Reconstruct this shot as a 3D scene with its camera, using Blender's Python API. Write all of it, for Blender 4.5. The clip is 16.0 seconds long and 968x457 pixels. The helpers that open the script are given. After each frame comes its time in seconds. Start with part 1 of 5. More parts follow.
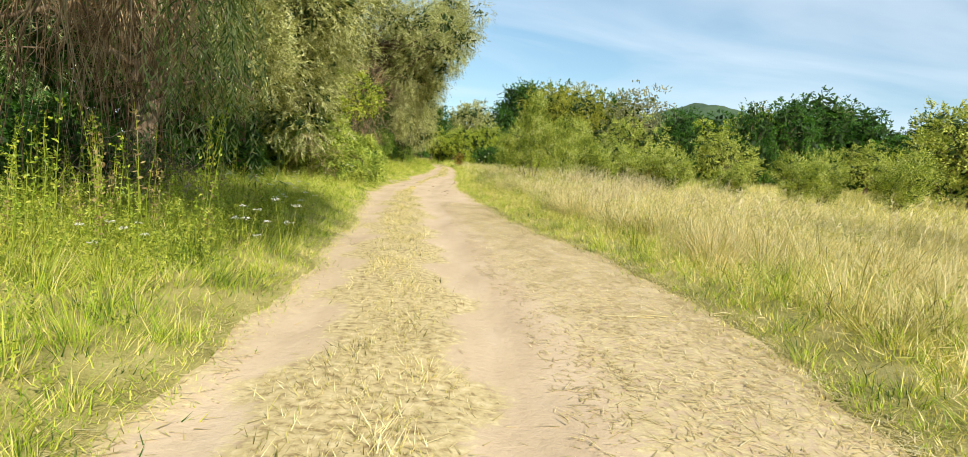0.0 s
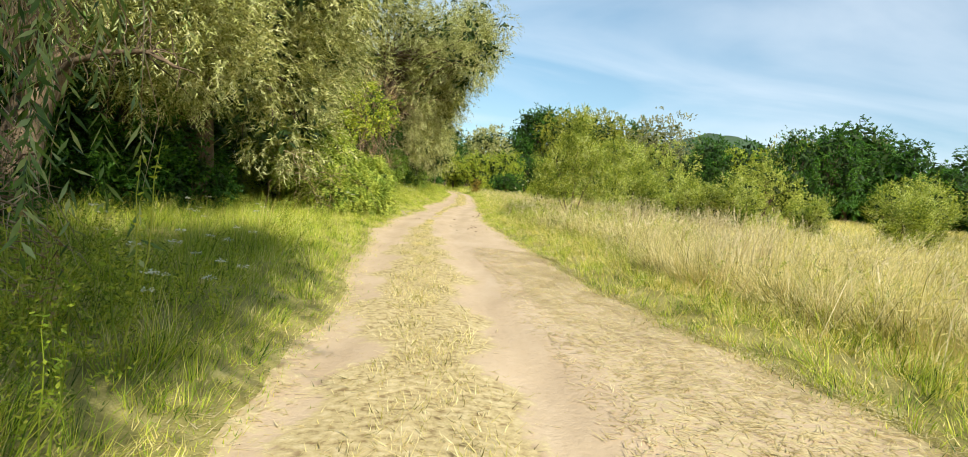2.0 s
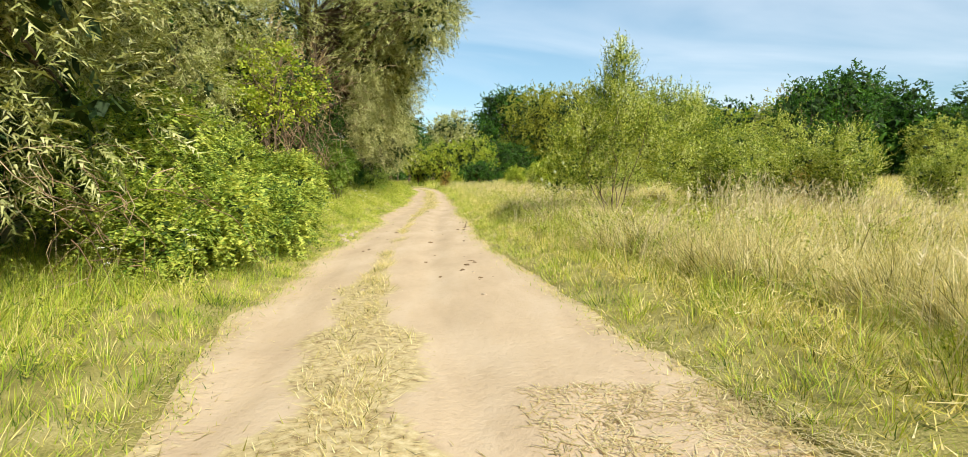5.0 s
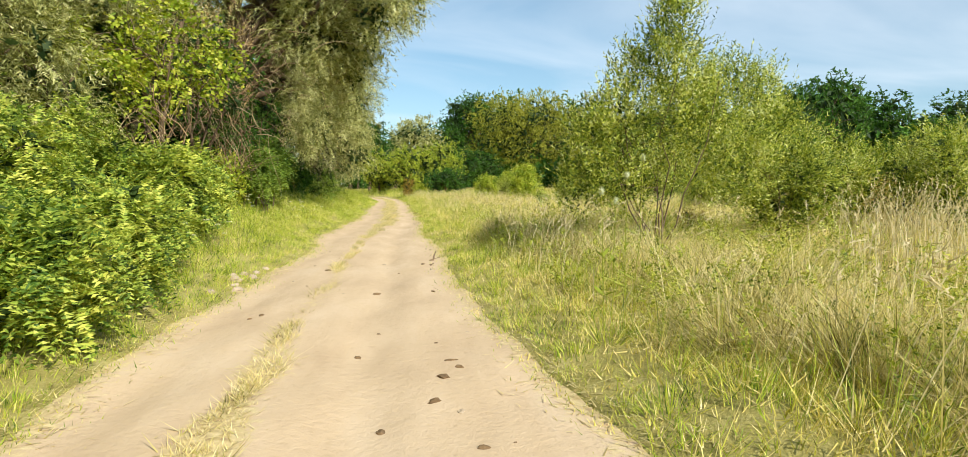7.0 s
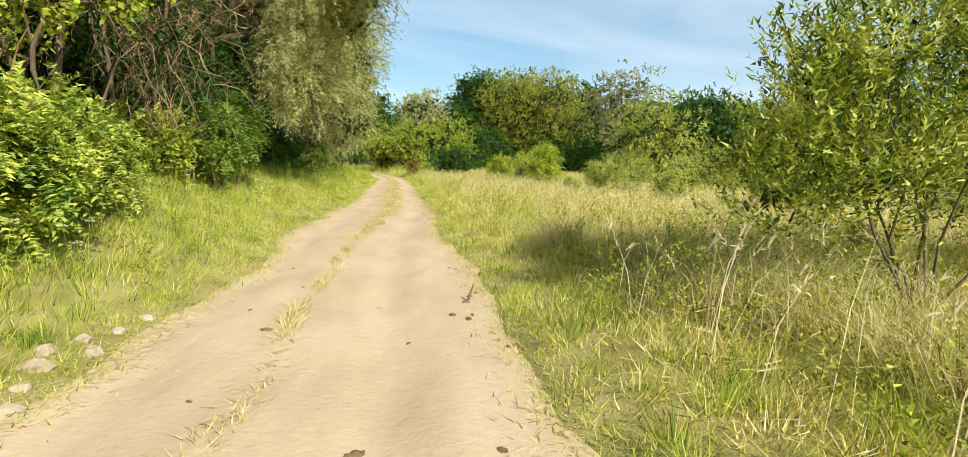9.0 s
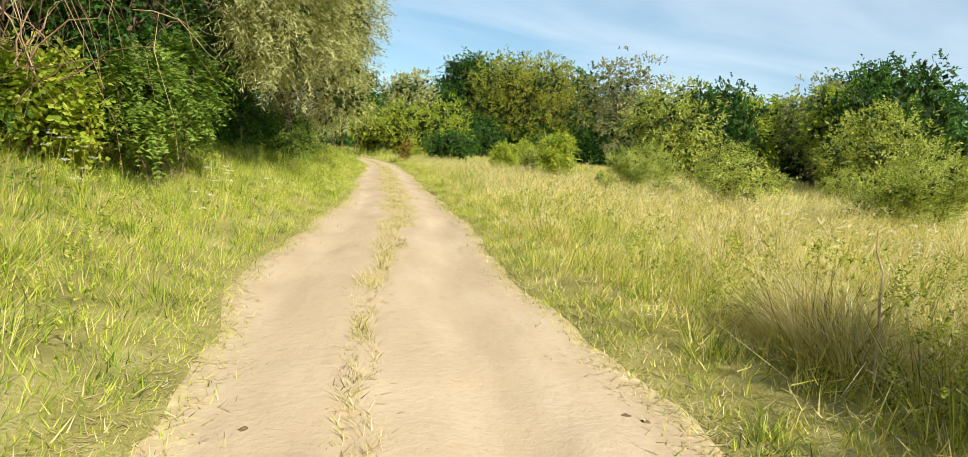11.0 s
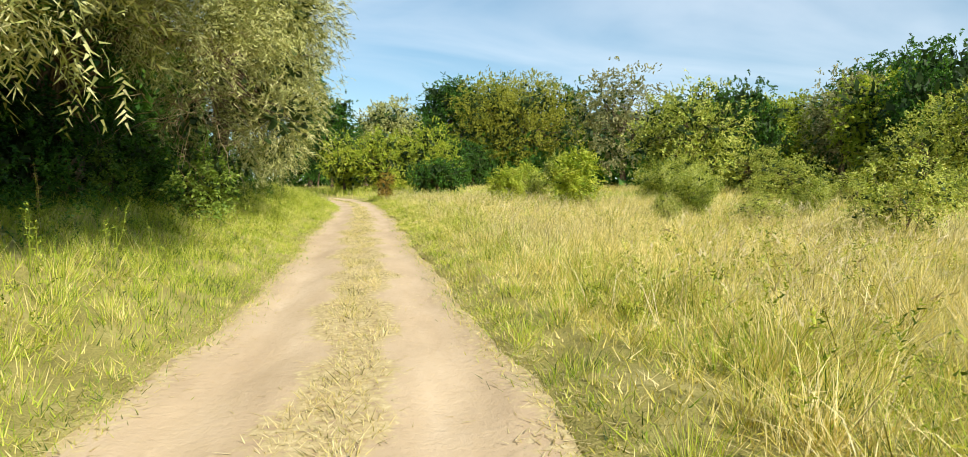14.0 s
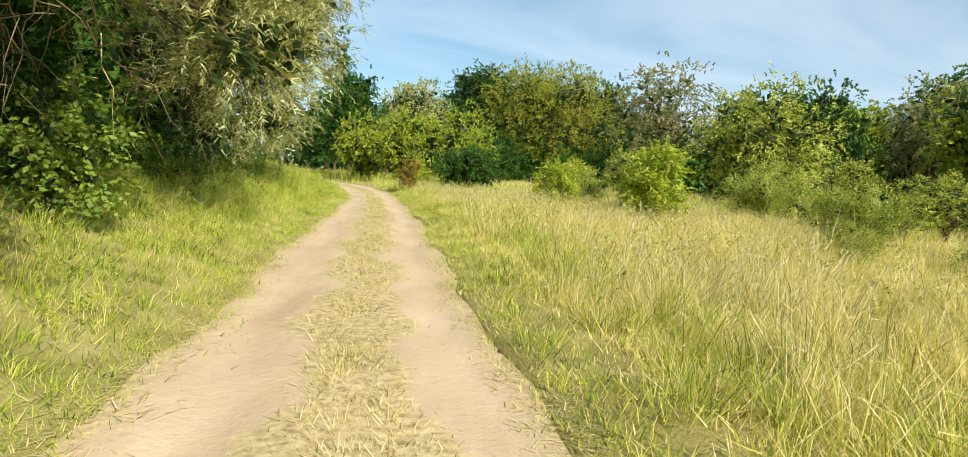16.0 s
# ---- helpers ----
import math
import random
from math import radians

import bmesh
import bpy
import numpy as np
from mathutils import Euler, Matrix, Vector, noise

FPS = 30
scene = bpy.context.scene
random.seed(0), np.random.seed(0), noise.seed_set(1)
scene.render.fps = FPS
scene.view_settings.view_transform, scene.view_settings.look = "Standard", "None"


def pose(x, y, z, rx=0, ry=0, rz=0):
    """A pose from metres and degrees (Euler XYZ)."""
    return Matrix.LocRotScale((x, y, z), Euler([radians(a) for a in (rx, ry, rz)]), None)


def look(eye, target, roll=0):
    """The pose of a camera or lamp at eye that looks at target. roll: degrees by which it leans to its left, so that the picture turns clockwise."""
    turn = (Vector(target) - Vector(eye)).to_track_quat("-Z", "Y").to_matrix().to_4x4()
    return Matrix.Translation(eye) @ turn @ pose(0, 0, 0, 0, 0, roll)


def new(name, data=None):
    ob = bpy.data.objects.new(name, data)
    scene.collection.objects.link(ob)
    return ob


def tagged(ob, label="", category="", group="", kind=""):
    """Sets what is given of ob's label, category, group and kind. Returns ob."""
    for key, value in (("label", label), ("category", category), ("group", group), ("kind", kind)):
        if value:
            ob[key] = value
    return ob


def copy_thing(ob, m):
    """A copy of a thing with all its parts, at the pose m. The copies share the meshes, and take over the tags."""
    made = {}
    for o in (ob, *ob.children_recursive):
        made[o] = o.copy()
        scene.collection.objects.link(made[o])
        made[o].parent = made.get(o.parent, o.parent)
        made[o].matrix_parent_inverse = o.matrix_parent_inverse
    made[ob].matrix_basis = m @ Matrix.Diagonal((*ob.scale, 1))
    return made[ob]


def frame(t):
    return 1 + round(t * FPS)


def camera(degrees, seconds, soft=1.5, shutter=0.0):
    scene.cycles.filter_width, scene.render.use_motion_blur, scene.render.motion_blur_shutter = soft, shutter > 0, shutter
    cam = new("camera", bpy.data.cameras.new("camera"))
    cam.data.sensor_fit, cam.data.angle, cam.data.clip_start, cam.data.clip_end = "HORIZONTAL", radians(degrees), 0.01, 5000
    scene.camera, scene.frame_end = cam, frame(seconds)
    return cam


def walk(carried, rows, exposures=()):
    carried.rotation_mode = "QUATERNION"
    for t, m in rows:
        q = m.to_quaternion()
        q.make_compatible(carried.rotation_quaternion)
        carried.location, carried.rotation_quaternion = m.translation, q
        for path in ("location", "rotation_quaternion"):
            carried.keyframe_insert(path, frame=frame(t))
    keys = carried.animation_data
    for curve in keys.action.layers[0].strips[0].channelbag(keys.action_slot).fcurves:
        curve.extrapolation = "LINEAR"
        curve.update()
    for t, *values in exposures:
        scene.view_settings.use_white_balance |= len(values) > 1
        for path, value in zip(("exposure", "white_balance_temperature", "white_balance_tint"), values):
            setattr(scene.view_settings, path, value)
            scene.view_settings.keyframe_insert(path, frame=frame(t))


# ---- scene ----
LENS = 72.45
PATH = [
    (0.0, -0.000, -0.000, 1.385, -6.07, -3.96, 0.01),
    (0.5, -0.051, 1.322, 1.394, -5.87, 0.46, 0.39),
    (1.0, -0.322, 2.659, 1.408, -3.05, -3.15, 1.19),
    (1.5, -0.458, 4.053, 1.413, -3.07, 1.22, 1.81),
    (2.0, -0.816, 5.551, 1.376, -3.88, -4.96, 1.00),
    (2.5, -0.868, 7.375, 1.436, -5.64, 1.14, 0.54),
    (3.0, -1.114, 9.075, 1.401, -2.40, -1.29, 0.06),
    (3.2, -1.168, 9.689, 1.381, -2.95, 0.50, -0.15),
    (5.3, -1.546, 16.227, 1.420, -4.68, 0.49, -2.45),
    (5.5, -1.559, 16.858, 1.419, -4.54, -1.04, -4.16),
    (6.0, -1.488, 18.226, 1.427, -5.86, 1.88, -5.30),
    (6.5, -1.533, 19.593, 1.399, -6.43, 1.80, -5.78),
    (7.0, -1.552, 20.928, 1.388, -3.93, 0.36, -5.14),
    (7.5, -1.504, 22.239, 1.378, -4.56, 4.49, -5.72),
    (8.0, -1.593, 23.631, 1.381, -6.79, -2.00, -5.55),
    (8.5, -1.562, 24.897, 1.377, -5.82, 1.34, -5.40),
    (8.7, -1.653, 25.463, 1.384, -5.56, -1.16, -5.19),
    (10.8, -2.803, 31.028, 1.406, -6.91, -3.70, -4.47),
    (11.0, -2.815, 31.609, 1.384, -6.68, -4.19, -6.53),
    (11.5, -2.636, 33.093, 1.384, -7.79, 1.59, -7.23),
    (12.0, -2.669, 34.425, 1.354, -1.98, -0.69, -7.81),
    (12.5, -2.648, 35.829, 1.417, -4.14, -1.95, -7.20),
    (13.0, -2.596, 36.932, 1.376, -4.81, -0.53, -8.68),
    (13.5, -2.582, 38.212, 1.377, -4.43, -1.76, -8.60),
    (14.0, -2.544, 39.557, 1.404, -4.25, 0.21, -7.81),
    (14.5, -2.563, 41.083, 1.413, -3.81, 0.03, -7.22),
    (15.0, -2.611, 42.621, 1.423, -4.00, -0.94, -6.11),
    (15.5, -2.644, 44.370, 1.456, -4.37, -0.86, -5.50),
    (16.0, -2.766, 46.257, 1.353, -4.80, -3.82, -6.06),
]
EXPO, SKY = 0.3, 0.108
cam = camera(LENS, 16.0, soft=0.8)
# seconds, x, y, z, pitch, roll, yaw of the driven camera
walk(cam, [(t, pose(x, y, z, 90 + pitch, roll, yaw)) for t, x, y, z, pitch, roll, yaw in PATH],
     exposures=[(0.0, EXPO), (16.0, EXPO)])

# ---------------------------------------------------------------- sky and sun
SUN_AZ, SUN_EL = radians(153), radians(36)      # clockwise from +y, above the horizon
sun_way = Vector((math.sin(SUN_AZ) * math.cos(SUN_EL), math.cos(SUN_AZ) * math.cos(SUN_EL), math.sin(SUN_EL)))
sun = new("sun", bpy.data.lights.new("sun", "SUN"))
sun.data.energy, sun.data.angle, sun.data.color = 5.2, radians(0.6), (0.985, 0.945, 0.82)
sun.matrix_world = look(sun_way * 100, (0, 0, 0))

world = bpy.data.worlds.new("sky")
scene.world = world
world.use_nodes = True
wn, wl = world.node_tree.nodes, world.node_tree.links
wn.clear()
sky = wn.new("ShaderNodeTexSky")
sky.sky_type, sky.sun_disc = "NISHITA", False
sky.sun_elevation, sky.sun_rotation = SUN_EL, SUN_AZ
sky.air_density, sky.dust_density, sky.ozone_density = 1.0, 0.1, 1.0
co = wn.new("ShaderNodeTexCoord")
sep = wn.new("ShaderNodeSeparateXYZ")
wl.new(co.outputs["Generated"], sep.inputs[0])
high = wn.new("ShaderNodeMath"); high.operation = "MULTIPLY_ADD"; high.inputs[1].default_value = 0.92; high.inputs[2].default_value = 0.055
wl.new(sep.outputs["Z"], high.inputs[0])
aim = wn.new("ShaderNodeCombineXYZ")
wl.new(sep.outputs["X"], aim.inputs[0]); wl.new(sep.outputs["Y"], aim.inputs[1]); wl.new(high.outputs[0], aim.inputs[2])
straight = wn.new("ShaderNodeVectorMath"); straight.operation = "NORMALIZE"
wl.new(aim.outputs[0], straight.inputs[0]); wl.new(straight.outputs[0], sky.inputs[0])
# thin cirrus: noise on the plane of the clouds, stretched into streaks
lift = wn.new("ShaderNodeMath"); lift.operation = "MAXIMUM"; lift.inputs[1].default_value = 0.03
wl.new(sep.outputs["Z"], lift.inputs[0])
over = wn.new("ShaderNodeMath"); over.operation = "ADD"; over.inputs[1].default_value = 0.22
wl.new(lift.outputs[0], over.inputs[0])
flat = wn.new("ShaderNodeVectorMath"); flat.operation = "DIVIDE"
com = wn.new("ShaderNodeCombineXYZ")
for i in range(3):
    wl.new(over.outputs[0], com.inputs[i])
wl.new(co.outputs["Generated"], flat.inputs[0]); wl.new(com.outputs[0], flat.inputs[1])
mp = wn.new("ShaderNodeMapping"); mp.inputs["Scale"].default_value = (0.75, 1.35, 0.0); mp.inputs["Rotation"].default_value = (0, 0, radians(-16))
mp.inputs["Location"].default_value = (0.4, 2.1, 0)
wl.new(flat.outputs[0], mp.inputs[0])
cn = wn.new("ShaderNodeTexNoise"); cn.inputs["Scale"].default_value = 1.1; cn.inputs["Detail"].default_value = 6; cn.inputs["Roughness"].default_value = 0.5; cn.inputs["Distortion"].default_value = 0.5
wl.new(mp.outputs[0], cn.inputs["Vector"])
cr = wn.new("ShaderNodeMapRange"); cr.inputs["From Min"].default_value = 0.38; cr.inputs["From Max"].default_value = 0.66; cr.inputs["To Min"].default_value = 0.12; cr.inputs["To Max"].default_value = 0.58
wl.new(cn.outputs["Fac"], cr.inputs[0])
mx = wn.new("ShaderNodeMix"); mx.data_type = "RGBA"
clear = wn.new("ShaderNodeHueSaturation"); clear.inputs["Saturation"].default_value = 1.2; clear.inputs["Hue"].default_value = 0.486
wl.new(sky.outputs[0], clear.inputs["Color"])
wl.new(cr.outputs[0], mx.inputs["Factor"]); wl.new(clear.outputs[0], mx.inputs["A"])
mx.inputs["B"].default_value = (7.3, 8.1, 8.9, 1)
bg = wn.new("ShaderNodeBackground"); bg.inputs["Strength"].default_value = SKY
wl.new(mx.outputs["Result"], bg.inputs[0])
out = wn.new("ShaderNodeOutputWorld"); wl.new(bg.outputs[0], out.inputs[0])


# ---------------------------------------------------------------- materials
def material(name):
    m = bpy.data.materials.new(name)
    m.use_nodes = True
    n = m.node_tree.nodes
    n.clear()
    return m, n, m.node_tree.links


def ramp(n, stops):
    r = n.new("ShaderNodeValToRGB")
    e = r.color_ramp.elements
    while len(e) < len(stops):
        e.new(0.5)
    for i, (p, c) in enumerate(stops):
        e[i].position, e[i].color = p, (*c, 1)
    return r


def leafy(name, stops, translucent=0.35, rough=0.55, patch=0.45, patch_scale=1.7, own=1.0):
    """Leaves or blades: a colour for each island from a ramp, pushed about by a slow noise over the place."""
    m, n, l = material(name)
    geo = n.new("ShaderNodeNewGeometry")
    tex = n.new("ShaderNodeTexNoise"); tex.inputs["Scale"].default_value = patch_scale; tex.inputs["Detail"].default_value = 4; tex.inputs["Roughness"].default_value = 0.6
    l.new(geo.outputs["Position"], tex.inputs["Vector"])
    sc = n.new("ShaderNodeMapRange"); sc.inputs["From Min"].default_value = 0.3; sc.inputs["From Max"].default_value = 0.7
    sc.inputs["To Min"].default_value = -patch; sc.inputs["To Max"].default_value = patch
    l.new(tex.outputs["Fac"], sc.inputs[0])
    add = n.new("ShaderNodeMath"); add.operation = "ADD"; add.use_clamp = True
    each = n.new("ShaderNodeMapRange"); each.inputs["To Min"].default_value = 0.5 - 0.5 * own; each.inputs["To Max"].default_value = 0.5 + 0.5 * own
    l.new(geo.outputs["Random Per Island"], each.inputs[0])
    l.new(each.outputs[0], add.inputs[0]); l.new(sc.outputs[0], add.inputs[1])
    r = ramp(n, stops); l.new(add.outputs[0], r.inputs[0])
    p = n.new("ShaderNodeBsdfPrincipled"); p.inputs["Roughness"].default_value = rough
    p.inputs["Specular IOR Level"].default_value = 0.22
    l.new(r.outputs[0], p.inputs["Base Color"])
    t = n.new("ShaderNodeBsdfTranslucent")
    br = n.new("ShaderNodeMix"); br.data_type = "RGBA"; br.blend_type = "MULTIPLY"; br.inputs["Factor"].default_value = 1
    br.inputs["B"].default_value = (1.28, 1.2, 0.5, 1)
    l.new(r.outputs[0], br.inputs["A"]); l.new(br.outputs["Result"], t.inputs[0])
    mix = n.new("ShaderNodeMixShader"); mix.inputs[0].default_value = translucent
    l.new(p.outputs[0], mix.inputs[1]); l.new(t.outputs[0], mix.inputs[2])
    o = n.new("ShaderNodeOutputMaterial"); l.new(mix.outputs[0], o.inputs[0])
    return m


def earthy(name, stops, scale, fine, bump=0.4, rough=0.9, dist=0.02, second=None):
    """Soil, bark, stone: two noises for colour, a third for relief."""
    m, n, l = material(name)
    geo = n.new("ShaderNodeNewGeometry")
    a = n.new("ShaderNodeTexNoise"); a.inputs["Scale"].default_value = scale; a.inputs["Detail"].default_value = 6
    b = n.new("ShaderNodeTexNoise"); b.inputs["Scale"].default_value = fine; b.inputs["Detail"].default_value = 5; b.inputs["Roughness"].default_value = 0.65
    src = geo.outputs["Position"]
    if second:
        mpp = n.new("ShaderNodeMapping"); mpp.inputs["Scale"].default_value = second
        l.new(src, mpp.inputs[0]); src = mpp.outputs[0]
    l.new(src, a.inputs["Vector"]); l.new(src, b.inputs["Vector"])
    mm = n.new("ShaderNodeMix"); mm.inputs["Factor"].default_value = 0.45
    l.new(a.outputs["Fac"], mm.inputs["A"]); l.new(b.outputs["Fac"], mm.inputs["B"])
    st = n.new("ShaderNodeMapRange"); st.inputs["From Min"].default_value = 0.3; st.inputs["From Max"].default_value = 0.7
    l.new(mm.outputs["Result"], st.inputs[0])
    r = ramp(n, stops); l.new(st.outputs[0], r.inputs[0])
    p = n.new("ShaderNodeBsdfPrincipled"); p.inputs["Roughness"].default_value = rough; p.inputs["Specular IOR Level"].default_value = 0.2
    l.new(r.outputs[0], p.inputs["Base Color"])
    bu = n.new("ShaderNodeBump"); bu.inputs["Strength"].default_value = bump; bu.inputs["Distance"].default_value = dist
    l.new(mm.outputs["Result"], bu.inputs["Height"]); l.new(bu.outputs[0], p.inputs["Normal"])
    o = n.new("ShaderNodeOutputMaterial"); l.new(p.outputs[0], o.inputs[0])
    return m


M = {}
M["willow"] = leafy("silver_willow_leaf", [(0.0, (0.12, 0.135, 0.03)), (0.35, (0.33, 0.35, 0.105)), (0.75, (0.53, 0.53, 0.22)), (1.0, (0.70, 0.67, 0.36))], 0.28, 0.45)
M["willow_green"] = leafy("green_willow_leaf", [(0.0, (0.04, 0.085, 0.015)), (0.5, (0.16, 0.24, 0.06)), (1.0, (0.46, 0.51, 0.23))], 0.26, 0.35)
M["robinia"] = leafy("robinia_leaf", [(0.0, (0.07, 0.14, 0.022)), (0.5, (0.33, 0.43, 0.06)), (1.0, (0.64, 0.65, 0.13))], 0.3, 0.5)
M["lime"] = leafy("fresh_leaf", [(0.0, (0.18, 0.27, 0.02)), (0.55, (0.38, 0.46, 0.045)), (1.0, (0.58, 0.57, 0.09))], 0.34, 0.45)
M["shrub"] = leafy("shrub_leaf", [(0.0, (0.10, 0.15, 0.022)), (0.45, (0.38, 0.45, 0.06)), (1.0, (0.66, 0.64, 0.18))], 0.26, 0.45)
# far trees are this dark themselves; in wood and undergrowth it imitates shade
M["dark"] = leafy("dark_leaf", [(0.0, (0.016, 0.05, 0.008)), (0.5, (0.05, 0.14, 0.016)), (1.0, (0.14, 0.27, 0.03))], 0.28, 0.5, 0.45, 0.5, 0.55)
M["mid"] = leafy("mid_green_leaf", [(0.0, (0.05, 0.10, 0.014)), (0.5, (0.15, 0.24, 0.03)), (1.0, (0.34, 0.42, 0.07))], 0.26, 0.5, 0.45, 0.5, 0.55)
M["slender"] = leafy("slender_shrub_leaf", [(0.0, (0.05, 0.09, 0.012)), (0.5, (0.29, 0.37, 0.045)), (0.85, (0.60, 0.60, 0.10)), (1.0, (0.70, 0.72, 0.32))], 0.26, 0.5, 0.42, 1.4)
M["teasel"] = leafy("teasel_head", [(0.0, (0.38, 0.44, 0.24)), (1.0, (0.58, 0.60, 0.40))], 0.2, 0.7)
M["olive"] = leafy("olive_leaf", [(0.0, (0.14, 0.16, 0.02)), (0.5, (0.33, 0.345, 0.04)), (1.0, (0.52, 0.49, 0.075))], 0.3, 0.5, 0.45, 0.5, 0.55)
M["grey"] = leafy("grey_leaf", [(0.0, (0.16, 0.17, 0.06)), (0.6, (0.30, 0.30, 0.13)), (1.0, (0.46, 0.42, 0.22))], 0.3, 0.5, 0.45, 0.5, 0.55)
M["rust"] = leafy("rust_leaf", [(0.0, (0.20, 0.16, 0.03)), (0.6, (0.36, 0.25, 0.05)), (1.0, (0.50, 0.32, 0.07))], 0.35, 0.5)
# shade inside the crowns, put into the leaf colour
M["crown_shade"] = leafy("crown_shade_leaf", [(0.0, (0.015, 0.035, 0.008)), (1.0, (0.05, 0.085, 0.018))], 0.15, 0.6)
M["weed"] = leafy("weed_leaf", [(0.0, (0.09, 0.14, 0.015)), (0.4, (0.29, 0.36, 0.035)), (1.0, (0.58, 0.57, 0.10))], 0.36, 0.5)
M["grass"] = leafy("green_grass", [(0.0, (0.05, 0.10, 0.012)), (0.2, (0.22, 0.33, 0.03)), (0.5, (0.43, 0.52, 0.05)), (0.82, (0.64, 0.62, 0.11)), (1.0, (0.84, 0.72, 0.34))], 0.3, 0.5, 0.38, 1.6)
M["meadow"] = leafy("meadow_grass", [(0.0, (0.11, 0.10, 0.025)), (0.2, (0.38, 0.35, 0.09)), (0.5, (0.66, 0.56, 0.24)), (0.85, (0.86, 0.77, 0.48)), (1.0, (0.70, 0.57, 0.30))], 0.28, 0.5, 0.38, 1.6)
M["gold"] = leafy("golden_grass", [(0.0, (0.20, 0.20, 0.03)), (0.2, (0.48, 0.45, 0.07)), (0.55, (0.74, 0.62, 0.19)), (1.0, (0.92, 0.80, 0.46))], 0.3, 0.5, 0.38, 1.3)
M["straw"] = leafy("straw", [(0.0, (0.40, 0.31, 0.13)), (0.6, (0.60, 0.50, 0.24)), (1.0, (0.74, 0.64, 0.38))], 0.2, 0.6)
M["plume"] = leafy("seed_plume", [(0.0, (0.48, 0.39, 0.21)), (1.0, (0.76, 0.67, 0.46))], 0.35, 0.6)
M["seed"] = leafy("brown_seed", [(0.0, (0.20, 0.13, 0.05)), (1.0, (0.42, 0.33, 0.13))], 0.2, 0.7)
M["dry"] = leafy("dry_leaf", [(0.0, (0.20, 0.125, 0.055)), (0.5, (0.44, 0.31, 0.15)), (1.0, (0.62, 0.50, 0.26))], 0.25, 0.7)
M["twig"] = leafy("dry_twig", [(0.0, (0.15, 0.09, 0.05)), (0.6, (0.36, 0.24, 0.125)), (1.0, (0.56, 0.43, 0.26))], 0.0, 0.8)
M["flower"] = leafy("white_petal", [(0.0, (0.72, 0.70, 0.66)), (1.0, (0.86, 0.85, 0.80))], 0.3, 0.6)
M["bark"] = earthy("willow_bark", [(0.0, (0.05, 0.034, 0.02)), (0.5, (0.15, 0.105, 0.065)), (1.0, (0.29, 0.21, 0.135))], 3.0, 22.0, 1.0, 0.95, 0.05, (1, 1, 0.22))
M["soil"] = earthy("thatch_soil", [(0.0, (0.18, 0.16, 0.045)), (0.5, (0.38, 0.33, 0.10)), (1.0, (0.58, 0.49, 0.21))], 2.2, 45.0, 1.0, 0.95, 0.05)


